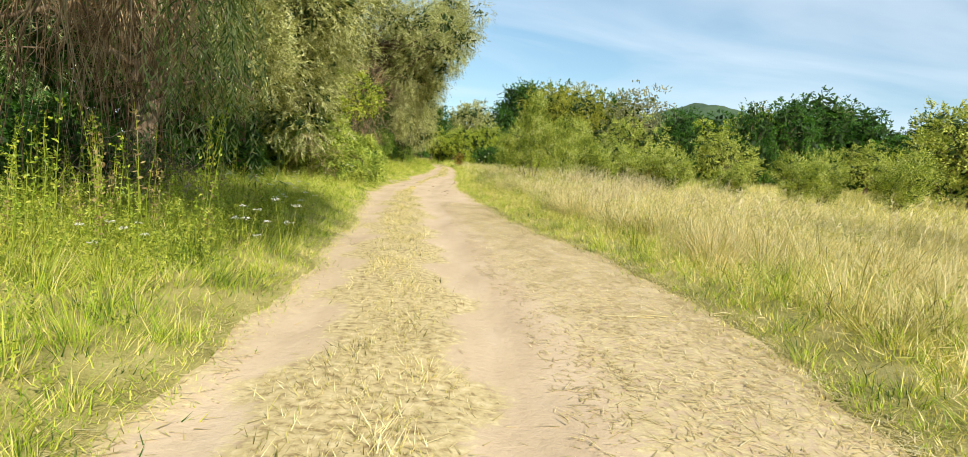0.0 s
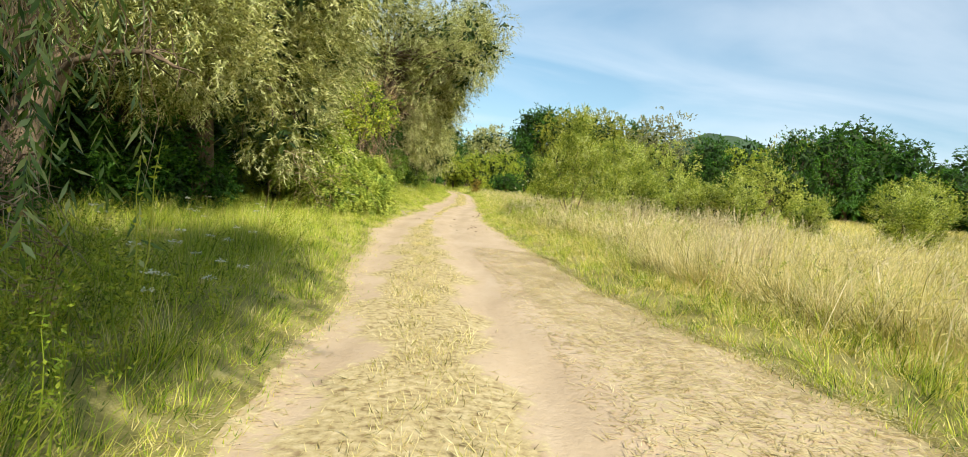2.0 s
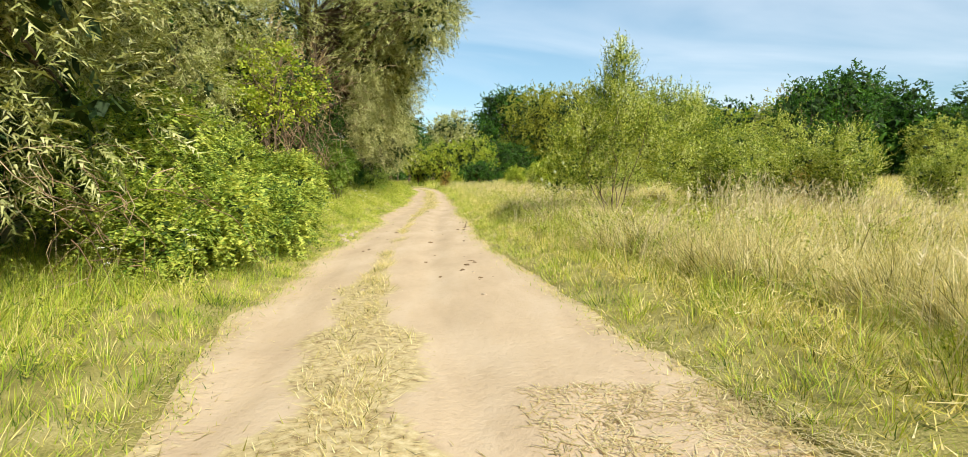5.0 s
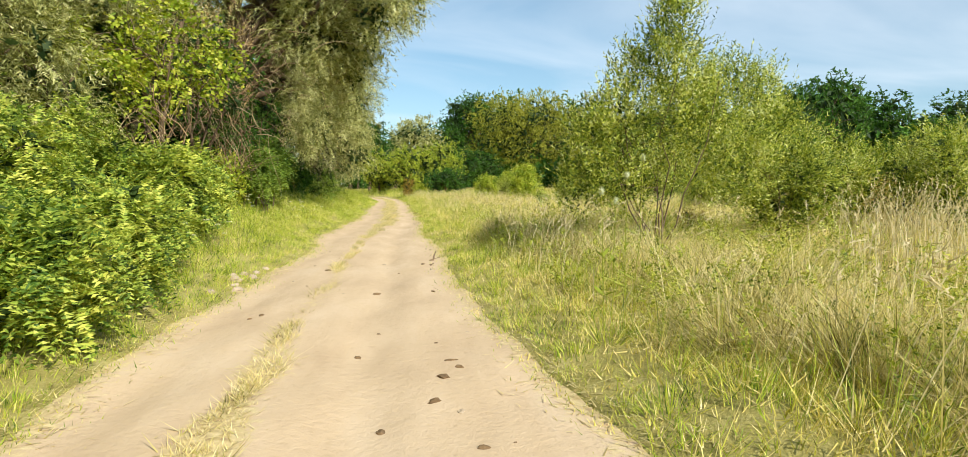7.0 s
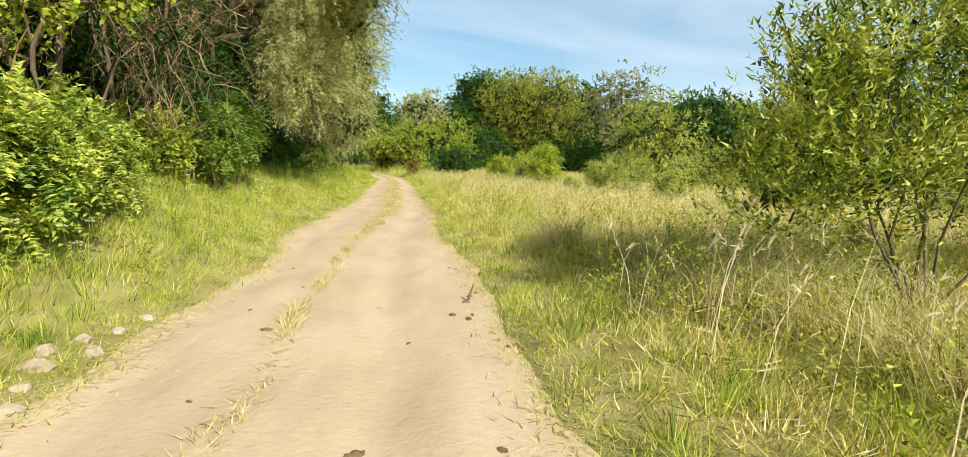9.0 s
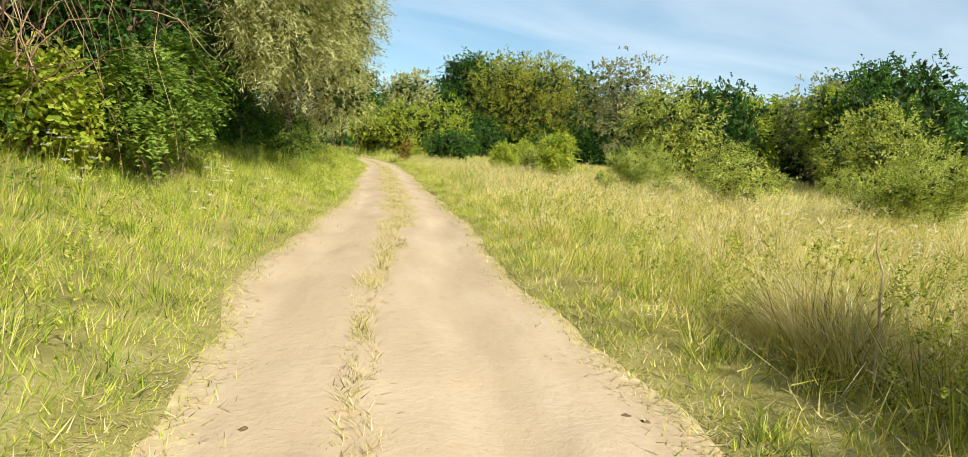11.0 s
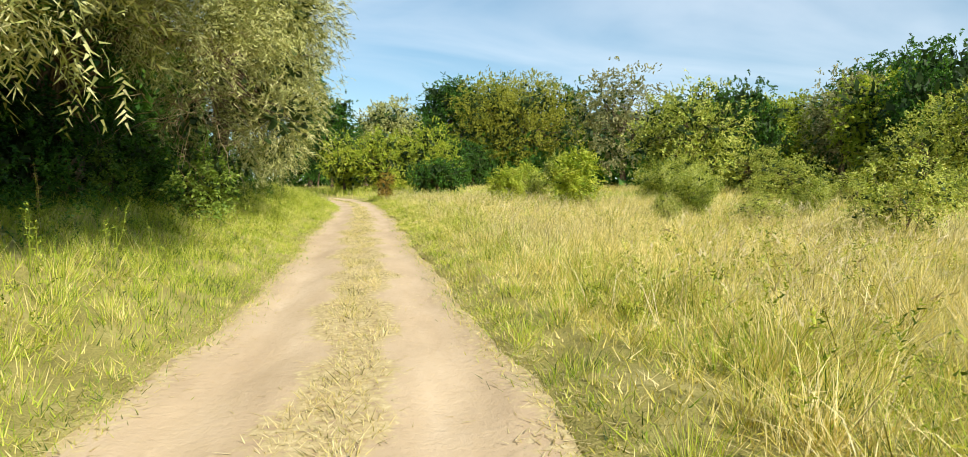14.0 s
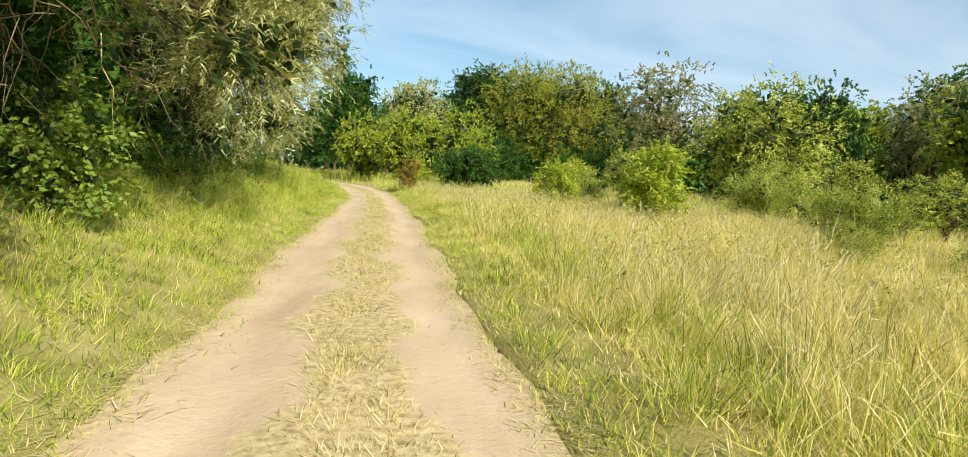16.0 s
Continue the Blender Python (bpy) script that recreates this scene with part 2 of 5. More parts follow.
def track_material():
    """Packed pale sand in the ruts, loose straw-strewn soil where the wheels don't run (the mesh's 'loose' value)."""
    m, n, l = material("sandy_track")
    geo = n.new("ShaderNodeNewGeometry")
    att = n.new("ShaderNodeAttribute"); att.attribute_name = "loose"
    mp_ = n.new("ShaderNodeMapping"); mp_.inputs["Scale"].default_value = (1.8, 0.5, 1.0)
    l.new(geo.outputs["Position"], mp_.inputs[0])
    def tex(scale, detail, src, rough=0.6):
        q = n.new("ShaderNodeTexNoise"); q.inputs["Scale"].default_value = scale; q.inputs["Detail"].default_value = detail; q.inputs["Roughness"].default_value = rough
        l.new(src, q.inputs["Vector"])
        return q.outputs["Fac"]
    def span(src, a, b, c=0.0, d=1.0):
        q = n.new("ShaderNodeMapRange"); q.interpolation_type = "SMOOTHSTEP"
        for k, v in (("From Min", a), ("From Max", b), ("To Min", c), ("To Max", d)):
            q.inputs[k].default_value = v
        l.new(src, q.inputs[0])
        return q.outputs[0]
    def mixc(f, a, b_, blend="MIX"):
        q = n.new("ShaderNodeMix"); q.data_type = "RGBA"; q.blend_type = blend
        l.new(f, q.inputs["Factor"]) if not isinstance(f, float) else None
        if isinstance(f, float):
            q.inputs["Factor"].default_value = f
        l.new(a, q.inputs["A"]); l.new(b_, q.inputs["B"])
        return q.outputs["Result"]
    slow, fine, grit = tex(1.1, 5, mp_.outputs[0]), tex(14.0, 6, geo.outputs["Position"]), tex(70.0, 3, geo.outputs["Position"])
    sand = ramp(n, [(0.25, (0.51, 0.37, 0.235)), (0.5, (0.59, 0.44, 0.285)), (0.75, (0.66, 0.51, 0.35))]); l.new(slow, sand.inputs[0])
    loose = ramp(n, [(0.3, (0.36, 0.265, 0.12)), (0.5, (0.54, 0.42, 0.21)), (0.7, (0.70, 0.57, 0.33))]); l.new(fine, loose.inputs[0])
    add = n.new("ShaderNodeMath"); add.operation = "ADD"
    l.new(att.outputs["Fac"], add.inputs[0]); l.new(span(fine, 0.3, 0.7, -0.35, 0.35), add.inputs[1])
    base = mixc(span(add.outputs[0], 0.25, 0.8), sand.outputs[0], loose.outputs[0])
    dark = ramp(n, [(0.0, (0.62, 0.56, 0.50)), (1.0, (1.0, 1.0, 1.0))]); l.new(span(fine, 0.32, 0.46), dark.inputs[0])
    base = mixc(span(add.outputs[0], 0.0, 0.9, 0.15, 0.9), base, dark.outputs[0], "MULTIPLY")
    p = n.new("ShaderNodeBsdfPrincipled"); p.inputs["Roughness"].default_value = 0.95; p.inputs["Specular IOR Level"].default_value = 0.15
    l.new(base, p.inputs["Base Color"])
    hsum = n.new("ShaderNodeMath"); hsum.operation = "ADD"
    half = n.new("ShaderNodeMath"); half.operation = "MULTIPLY"; half.inputs[1].default_value = 0.35
    l.new(grit, half.inputs[0]); l.new(fine, hsum.inputs[0]); l.new(half.outputs[0], hsum.inputs[1])
    bu = n.new("ShaderNodeBump"); bu.inputs["Strength"].default_value = 0.5; bu.inputs["Distance"].default_value = 0.02
    l.new(hsum.outputs[0], bu.inputs["Height"]); l.new(bu.outputs[0], p.inputs["Normal"])
    o = n.new("ShaderNodeOutputMaterial"); l.new(p.outputs[0], o.inputs[0])
    return m


M["sand"] = track_material()
M["clay"] = earthy("pale_clay", [(0.0, (0.34, 0.25, 0.16)), (1.0, (0.55, 0.45, 0.33))], 4.0, 30.0, 0.7)
M["clod"] = earthy("dark_clod", [(0.0, (0.10, 0.06, 0.03)), (1.0, (0.26, 0.17, 0.09))], 8.0, 40.0, 0.7)
M["hill"] = earthy("far_wooded_hill", [(0.0, (0.035, 0.065, 0.035)), (1.0, (0.08, 0.12, 0.06))], 0.02, 0.09, 0.6, 0.95, 3.0)


# ---------------------------------------------------------------- mesh helpers
def mesh_of(name, chunks, mat, smooth=False):
    """chunks: pairs of points (n, k, 3) and a face template over the k points of each piece."""
    vs, loops, starts, totals, base, at = [], [], [], [], 0, 0
    for v, faces in chunks:
        v = np.asarray(v, dtype=np.float32)
        n, k = v.shape[:2]
        if n == 0:
            continue
        vs.append(v.reshape(-1, 3))
        flat_f = np.concatenate([np.array(f) for f in faces])
        lens = np.array([len(f) for f in faces])
        loops.append((base + np.arange(n)[:, None] * k + flat_f[None]).ravel())
        offs = np.concatenate([[0], np.cumsum(lens)[:-1]])
        starts.append((at + np.arange(n)[:, None] * lens.sum() + offs[None]).ravel())
        totals.append(np.tile(lens, n))
        base += n * k
        at += n * lens.sum()
    me = bpy.data.meshes.new(name)
    v, lp, st = np.concatenate(vs), np.concatenate(loops), np.concatenate(starts)
    me.vertices.add(len(v)); me.vertices.foreach_set("co", v.ravel())
    me.loops.add(len(lp)); me.loops.foreach_set("vertex_index", lp.astype(np.int32))
    me.polygons.add(len(st)); me.polygons.foreach_set("loop_start", st.astype(np.int32))
    if smooth:
        me.polygons.foreach_set("use_smooth", np.ones(len(st), dtype=bool))
    me.update(calc_edges=True)
    me.validate()
    me.materials.append(mat)
    return me


def part(name, me, parent=None, label=""):
    ob = new(name, me)
    if parent is not None:
        ob.parent = parent
    return tagged(ob, label)


def unit(v):
    return v / np.maximum(np.linalg.norm(v, axis=-1, keepdims=True), 1e-9)


def rand_dir(rng, n):
    return unit(rng.normal(size=(n, 3)))


TRI = [(0, 1, 2)]
RHOMB = [(0, 1, 2, 3)]
OVAL = [(0, 1, 2, 3, 4, 5)]
BLADE = [(0, 1, 3, 2), (2, 3, 4)]


def leaves(base, way, side, length, width, oval=False):
    """A flat leaf for each base point, pointing along way, its width along side."""
    L, W = length[:, None], width[:, None]
    if oval == "slim":
        return np.stack([base + side * W * .5, base - side * W * .5, base + way * L], 1), TRI
    if oval:
        return np.stack([base, base + way * L * .3 + side * W * .45, base + way * L * .7 + side * W * .4, base + way * L,
                         base + way * L * .7 - side * W * .4, base + way * L * .3 - side * W * .45], 1), OVAL
    return np.stack([base, base + way * L * .45 + side * W * .5, base + way * L, base + way * L * .45 - side * W * .5], 1), RHOMB


def sprays(rng, p, d, count, reach, sag, leaf, width, angle, oval=False, jitter=0.25, both=False):
    """Twigs that start at p along d, each with leaves on it; returns leaf chunks."""
    n = len(p)
    s = (np.arange(count)[None] + rng.uniform(0.2, 0.8, (n, count))) / count
    R = reach * rng.uniform(0.6, 1.25, (n, 1))
    side0 = unit(np.cross(d, np.array([0, 0, 1.0])) + 1e-4)
    up0 = np.cross(side0, d)
    spin = rng.uniform(-0.6, 0.6, (n, 1))
    side1 = side0 * np.cos(spin) + up0 * np.sin(spin)
    pos = p[:, None] + d[:, None] * (s * R)[..., None] + np.array([0, 0, -1.0]) * (sag * (s * R) ** 2)[..., None]
    tang = unit(d[:, None] + np.array([0, 0, -2.0]) * (sag * s * R)[..., None])
    chunks = []
    for sg in ((1, -1) if both else (0,)):
        sign = np.full((n, count), sg) if sg else np.where((np.arange(count)[None] + rng.integers(0, 2, (n, 1))) % 2, 1.0, -1.0)
        a = angle * rng.uniform(0.7, 1.3, (n, count))
        way = unit(tang * np.cos(a)[..., None] + side1[:, None] * (np.sin(a) * sign)[..., None] + rng.normal(0, jitter, (n, count, 3)))
        way = way.reshape(-1, 3)
        nrm = unit(np.cross(np.repeat(side1, count, 0), np.repeat(d, count, 0)) + rng.normal(0, 0.5, (n * count, 3)))
        sd = unit(np.cross(way, nrm))
        k = n * count
        chunks.append(leaves(pos.reshape(-1, 3), way, sd, leaf * rng.uniform(0.65, 1.3, k), width * rng.uniform(0.7, 1.25, k), oval))
    return chunks


def tube(points, radii, sides=7):
    """A tapered tube as points (rings, sides, 3) for tube_chunk."""
    pts = np.asarray(points, float)
    t = unit(np.gradient(pts, axis=0))
    ref = np.where(np.abs(t[:, 2:3]) > 0.9, np.array([[1.0, 0, 0]]), np.array([[0, 0, 1.0]]))
    u = unit(np.cross(t, ref)); v = np.cross(t, u)
    a = np.arange(sides) * 2 * np.pi / sides
    ring = pts[:, None] + (u[:, None] * np.cos(a)[None, :, None] + v[:, None] * np.sin(a)[None, :, None]) * np.asarray(radii)[:, None, None]
    k = len(pts)
    faces = [(i * sides + j, i * sides + (j + 1) % sides, (i + 1) * sides + (j + 1) % sides, (i + 1) * sides + j) for i in range(k - 1) for j in range(sides)]
    return ring.reshape(1, -1, 3), faces


def bent(rng, a, b, sag=0.0, wob=0.1, k=7):
    """A wavering line from a to b."""
    a, b = np.asarray(a, float), np.asarray(b, float)
    s = np.linspace(0, 1, k)[:, None]
    ln = np.linalg.norm(b - a)
    w = np.cumsum(rng.normal(0, wob * ln / k, (k, 3)), 0)
    w -= s * w[-1]
    return a + (b - a) * s + w * np.sin(np.pi * s) + np.array([0, 0, 1.0]) * (sag * ln * np.sin(np.pi * s))


# ---------------------------------------------------------------- the track and the ground
YS = [-12, 4, 7, 10, 12.5, 14, 17, 19, 22, 25, 28, 31, 33, 35, 38, 41, 45, 50, 57, 62, 73, 80, 89, 105, 125, 150]
LEFT = [-1.6, -1.65, -1.95, -2.2, -2.45, -2.7, -3.1, -3.4, -3.85, -3.95, -4.05, -4.05, -3.98, -4.0, -4.35, -4.4, -4.25, -4.3, -4.7, -4.85, -5.3, -6.1, -8.2, -15, -32, -55]
RIGHT = [2.3, 2.4, 2.33, 2.0, 1.2, 0.95, 0.45, 0.2, -0.15, -0.6, -0.88, -1.2, -1.12, -1.15, -1.58, -1.56, -1.66, -1.95, -2.28, -2.45, -3.15, -3.8, -5.6, -12, -28, -50]
MID = [-0.5, -0.5, -0.87, -1.2, -1.5, -1.65, -2.0, -2.2, -2.55, -2.8, -2.85, -2.9, -2.95, -3.05, -3.08, -3.0, -2.9, -3.05, -3.45, -3.6, -4.2, -5.0, -6.9, -13.5, -30, -52]
STRIP = [0.5, 0.5, 0.5, 0.5, 0.5, 0.5, 0.48, 0.44, 0.32, 0.16, 0.11, 0.1, 0.1, 0.11, 0.13, 0.2, 0.32, 0.36, 0.4, 0.4, 0.3, 0.28, 0.25, 0.25, 0.3, 0.3]


def left_edge(y):
    return np.interp(y, YS, LEFT) + 0.05 * np.sin(y * 1.1) + 0.03 * np.sin(y * 3.3 + 1)


def right_edge(y):
    return np.interp(y, YS, RIGHT) + 0.05 * np.sin(y * 1.0 + 2) + 0.03 * np.sin(y * 2.9)


def strip_mid(y):
    return np.interp(y, YS, MID) + 0.05 * np.sin(y * 1.3)


def strip_half(y):
    return np.interp(y, YS, STRIP) * (1 + 0.25 * np.sin(y * 2.2) + 0.2 * np.sin(y * 5.1 + 1))


def swell(x, y):
    return (0.025 * np.sin(x * 0.9 + 0.7 * np.sin(y * 0.31)) * np.sin(y * 0.55 + 1) + 0.02 * np.sin(x * 2.3 + y * 1.1) + 0.015 * np.sin(y * 2.9 - x * 1.7))


def ground_z(x, y):
    """Height of the land: a slightly sunken track between low banks, meadow on both sides."""
    x, y = np.asarray(x, float), np.asarray(y, float)
    out = np.maximum(left_edge(y) - x, x - right_edge(y))
    bank = 0.13 * np.clip((out + 0.1) / 0.7, 0, 1) ** 1.5
    near = np.clip((40 - np.abs(x)) / 20, 0, 1)
    ruts = 0.0
    for off in (-0.78, 0.78):
        ruts = ruts - 0.045 * np.exp(-((x - strip_mid(y) - off) / 0.26) ** 2)
    rise = 0.75 * np.clip((left_edge(y) - 0.4 - x) / 2.8, 0, 1) ** 1.2 * np.clip((y - 28) / 9, 0, 1) * np.clip((140 - y) / 30, 0, 1)
    return rise + bank + swell(x, y) * near * np.where(out < 0, 0.35, 1.0) + np.where(out < 0, ruts, 0)


def sheet(name, X, Y, Z, mat, smooth=True):
    ny, nx = X.shape
    v = np.stack([X, Y, Z], -1).reshape(1, -1, 3)
    j, i = np.meshgrid(np.arange(ny - 1), np.arange(nx - 1), indexing="ij")
    a = (j * nx + i).ravel()
    q = np.stack([a, a + 1, a + nx + 1, a + nx], 1)
    me = bpy.data.meshes.new(name)
    me.from_pydata(v[0].tolist(), [], q.tolist())
    if smooth:
        me.polygons.foreach_set("use_smooth", np.ones(len(q), dtype=bool))
    me.materials.append(mat)
    return me


gy = np.concatenate([-np.geomspace(4000, 8.5, 22), np.arange(-8, 100.01, 0.4), np.geomspace(101, 4500, 26)])
off = np.concatenate([np.arange(0, 1.0, 0.12), np.arange(1.0, 12.01, 0.4), np.geomspace(12.6, 4000, 26)])
L, R = left_edge(gy)[:, None], right_edge(gy)[:, None]
GX = np.concatenate([L - off[::-1][None], L + (R - L) * np.linspace(0.04, 0.96, 7)[None], R + off[None]], 1)
GY = np.repeat(gy[:, None], GX.shape[1], 1)
GZ = ground_z(GX, GY)
GZ[:, len(off):len(off) + 7] -= 0.09      # the land dips under the track's own sheet
tagged(new("ground", sheet("ground", GX, GY, GZ, M["soil"])), "flat meadow ground under dry thatch", "ground", kind="structure")

ty = np.arange(-9, 140, 0.22)
ts = np.linspace(-0.14, 1.14, 46)
TX = np.array([left_edge(y) + (right_edge(y) - left_edge(y)) * ts for y in ty])
TY = np.repeat(ty[:, None], len(ts), 1)
rng = np.random.default_rng(3)
TZ = ground_z(TX, TY) + 0.008 * np.sin(TX * 7 + 2 * np.sin(TY * 1.7)) * np.sin(TY * 5.3) + rng.normal(0, 0.004, TX.shape)
edge = np.minimum(ts, 1 - ts)[None]
TZ = TZ + 0.006 - np.where(edge < 0.02, (0.02 - edge) * 0.6, 0)
road_mesh = sheet("road", TX, TY, TZ, M["sand"])
present = np.interp(TY, [0, 24, 28, 36, 40, 48, 95], [1, 1, 0.35, 0.25, 0.6, 0.9, 1])
in_strip = np.clip((strip_half(TY) * 1.15 - np.abs(TX - strip_mid(TY))) / 0.16 + 0.5, 0, 1) * present
in_band = np.clip((TX - strip_mid(TY) - 1.2) / 0.3, 0, 1) * np.interp(TY, [0, 16, 20], [0.62, 0.5, 0.0])
at_edge = 0.8 * np.clip(1 - np.minimum(TX - left_edge(TY), right_edge(TY) - TX) / 0.35, 0, 1)
loose = road_mesh.attributes.new("loose", "FLOAT", "POINT")
loose.data.foreach_set("value", np.maximum(np.maximum(in_strip, in_band), at_edge).astype(np.float32).ravel())
tagged(new("road", road_mesh), "pale sandy dirt track with two worn wheel ruts", "dirt track", kind="structure")


# ---------------------------------------------------------------- grass
def blades(rng, x, y, h, w, lean, wind=(0.25, 0.1), z0=None, slim=False):
    """Bent blades at (x, y) of height h and width w."""
    n = len(x)
    z = ground_z(x, y) - 0.02 if z0 is None else z0
    b = np.stack([x, y, z], 1)
    a = rng.uniform(0, 2 * np.pi, n)
    side = np.stack([np.cos(a), np.sin(a), np.zeros(n)], 1) * w[:, None] * 0.5
    tilt = np.stack([rng.normal(wind[0], 0.45, n), rng.normal(wind[1], 0.45, n), np.zeros(n)], 1) * lean
    if slim:
        tip = b + np.array([0, 0, 1.0]) * (h * rng.uniform(0.7, 1.0, n))[:, None] + tilt * (h * 0.8)[:, None]
        return np.stack([b - side, b + side, tip], 1), TRI
    mid = b + np.array([0, 0, 1.0]) * (h * 0.55)[:, None] + tilt * (h * 0.32)[:, None]
    tip = b + np.array([0, 0, 1.0]) * (h * rng.uniform(0.72, 1.0, n))[:, None] + tilt * (h * 0.95)[:, None]
    return np.stack([b - side, b + side, mid - side * .8, mid + side * .8, tip], 1), BLADE


def sward(rng, x, y, h, w, lean, wind=(0.25, 0.1), bent_share=0.4):
    """Grass of two kinds: arching blades and straight fine ones."""
    k = rng.uniform(0, 1, len(x)) < bent_share
    return [blades(rng, x[k], y[k], h[k], w[k], lean, wind), blades(rng, x[~k], y[~k], h[~k] * 0.95, w[~k] * 1.15, lean, wind, slim=True)]


def tufts(rng, x, y, h, per, spread, w, lean, wind=(0.1, 0.0), bent_share=0.35):
    """Bunch grass: for each tuft a fan of blades that lean outwards."""
    n = len(x)
    k = np.repeat(np.arange(n), per)
    m = n * per
    a = rng.uniform(0, 2 * np.pi, m)
    r = spread[k] * rng.uniform(0, 1, m) ** 0.7
    bx, by = x[k] + r * np.cos(a) * 0.5, y[k] + r * np.sin(a) * 0.5
    hh = h[k] * rng.uniform(0.45, 1.1, m)
    sway = rng.normal(0, 0.3, (n, 2))[k]
    out_ = rng.uniform(0.05, 0.75, m)
    tx = (np.cos(a) * out_ + sway[:, 0] + wind[0]) * lean
    ty_ = (np.sin(a) * out_ + sway[:, 1] + wind[1]) * lean
    tilt = np.stack([tx, ty_, -0.25 * (tx ** 2 + ty_ ** 2)], 1)
    b = np.stack([bx, by, ground_z(bx, by) - 0.02], 1)
    c = rng.uniform(0, np.pi, m)
    side = np.stack([np.cos(c), np.sin(c), np.zeros(m)], 1) * (w * rng.uniform(0.6, 1.4, m))[:, None] * 0.5
    tip = b + np.array([0, 0, 1.0]) * (hh * 0.95)[:, None] + tilt * hh[:, None]
    mid = b + np.array([0, 0, 1.0]) * (hh * 0.6)[:, None] + tilt * (hh * 0.35)[:, None]
    q = rng.uniform(0, 1, m) < bent_share
    return [(np.stack([b - side, b + side, mid - side * .8, mid + side * .8, tip], 1)[q], BLADE), (np.stack([b - side, b + side, tip], 1)[~q], TRI)]


def scatter(rng, n, y0, y1, inner, outer, power=1.0):
    """Points beside the track; inner and outer: distance from its edge, x by side."""
    y = rng.uniform(y0, y1, n)
    return y, inner + (outer - inner) * rng.uniform(0, 1, n) ** power


def clumpy(x, y, s=1.0):
    return 0.5 + 0.5 * np.sin(x * 1.7 * s + 1.3 * np.sin(y * 0.9 * s)) * np.sin(y * 1.3 * s + np.sin(x * 2.1 * s))


def patchy(x, y, s=1.0):
    """Slow drift between 0 and 1 over the meadow."""
    return 0.5 + 0.25 * np.sin(x * 0.43 * s + 1.7 * np.sin(y * 0.21 * s)) + 0.25 * np.sin(y * 0.37 * s + 1.1 * np.sin(x * 0.5 * s + 2))


rng = np.random.default_rng(11)
# left verge: bunches of green grass over a fine low sward
n = 5200
y, d = scatter(rng, n, 1.5, 84, 0.15, 5.8, 1.1)
x = left_edge(y) - d
h = (0.12 + 0.32 * np.clip(d / 1.5, 0, 1)) * rng.lognormal(0, 0.28, n) * np.interp(y, [0, 10, 14, 24, 34, 50, 84], [1.15, 1.1, 1.05, 0.95, 0.74, 0.76, 0.9])
bunch = tufts(rng, x, y, h, 38, rng.uniform(0.12, 0.38, n), 0.0062, 1.15, bent_share=0.2)
y, d = scatter(rng, 80000, 1.5, 84, -0.12, 4.5, 1.4)
x = left_edge(y) - d
low = sward(rng, x, y, (0.05 + 0.14 * np.clip(d / 1.2, 0, 1)) * rng.uniform(0.6, 1.6, len(x)), rng.uniform(0.006, 0.011, len(x)), 1.2, (0.1, 0.0), 0.0)
tagged(new("verge_grass", mesh_of("verge_grass", bunch + low, M["grass"])), "lush green grass on the shady verge", "grass", kind="stuff")

# right of the track: a low green fringe, then tall dry bunch grass
n = 3000
y, d = scatter(rng, n, 2.0, 84, 0.05, 2.4, 1.0)
x = right_edge(y) + d
h = (0.13 + 0.24 * np.clip(d / 1.5, 0, 1)) * rng.lognormal(0, 0.35, n)
bunch = tufts(rng, x, y, h, 38, rng.uniform(0.12, 0.38, n), 0.0062, 1.5, bent_share=0.2)
y, d = scatter(rng, 60000, 2.0, 84, -0.15, 2.6, 1.0)
x = right_edge(y) + d
low = sward(rng, x, y, (0.05 + 0.10 * np.clip(d / 1.2, 0, 1)) * rng.uniform(0.6, 1.6, len(x)), rng.uniform(0.008, 0.015, len(x)), 1.4, (0.0, 0.0), 0.0)
tagged(new("fringe_grass", mesh_of("fringe_grass", bunch, M["grass"])), "short green grass along the track edge", "grass", kind="stuff")
tagged(new("fringe_grass", mesh_of("fringe_grass", low, M["gold"])), "low straw-yellow grass along the track edge", "grass", kind="stuff")

n = 9500
y, d = scatter(rng, n, 1.0, 92, 0.8, 13, 1.35)
x = right_edge(y) + d
step = np.interp(y, [0, 10, 16, 34, 38, 92], [0.9, 1.0, 1.5, 1.5, 1.0, 0.9]) + 0.3 * np.sin(y * 0.7) + 0.2 * np.sin(y * 1.9)
h = (0.17 + 0.53 * np.clip((d - step) / 0.55, 0, 1)) * rng.lognormal(0, 0.27, n) * (0.75 + 0.4 * patchy(x, y, 2.0))
h *= np.interp(y, [0, 20, 30, 45, 92], [0.96, 1.0, 0.82, 0.76, 0.76])
dry = rng.uniform(0, 1, n) + 0.9 * (patchy(x, y, 1.5) - 0.5) < np.interp(y, [0, 26, 34, 44, 92], [0.9, 0.85, 0.6, 0.42, 0.5])
for mk, name, mt, label in ((dry, "meadow_grass", "meadow", "tall straw-coloured wild meadow grass"), (~dry, "golden_grass", "gold", "yellow-green bunches of meadow grass")):
    tagged(new(name, mesh_of(name, tufts(rng, x[mk], y[mk], h[mk], 36, rng.uniform(0.12, 0.42, mk.sum()), 0.0066, 1.75, bent_share=0.3), M[mt])), label, "grass", kind="stuff")
n = 1300
y = rng.uniform(9, 37, n)
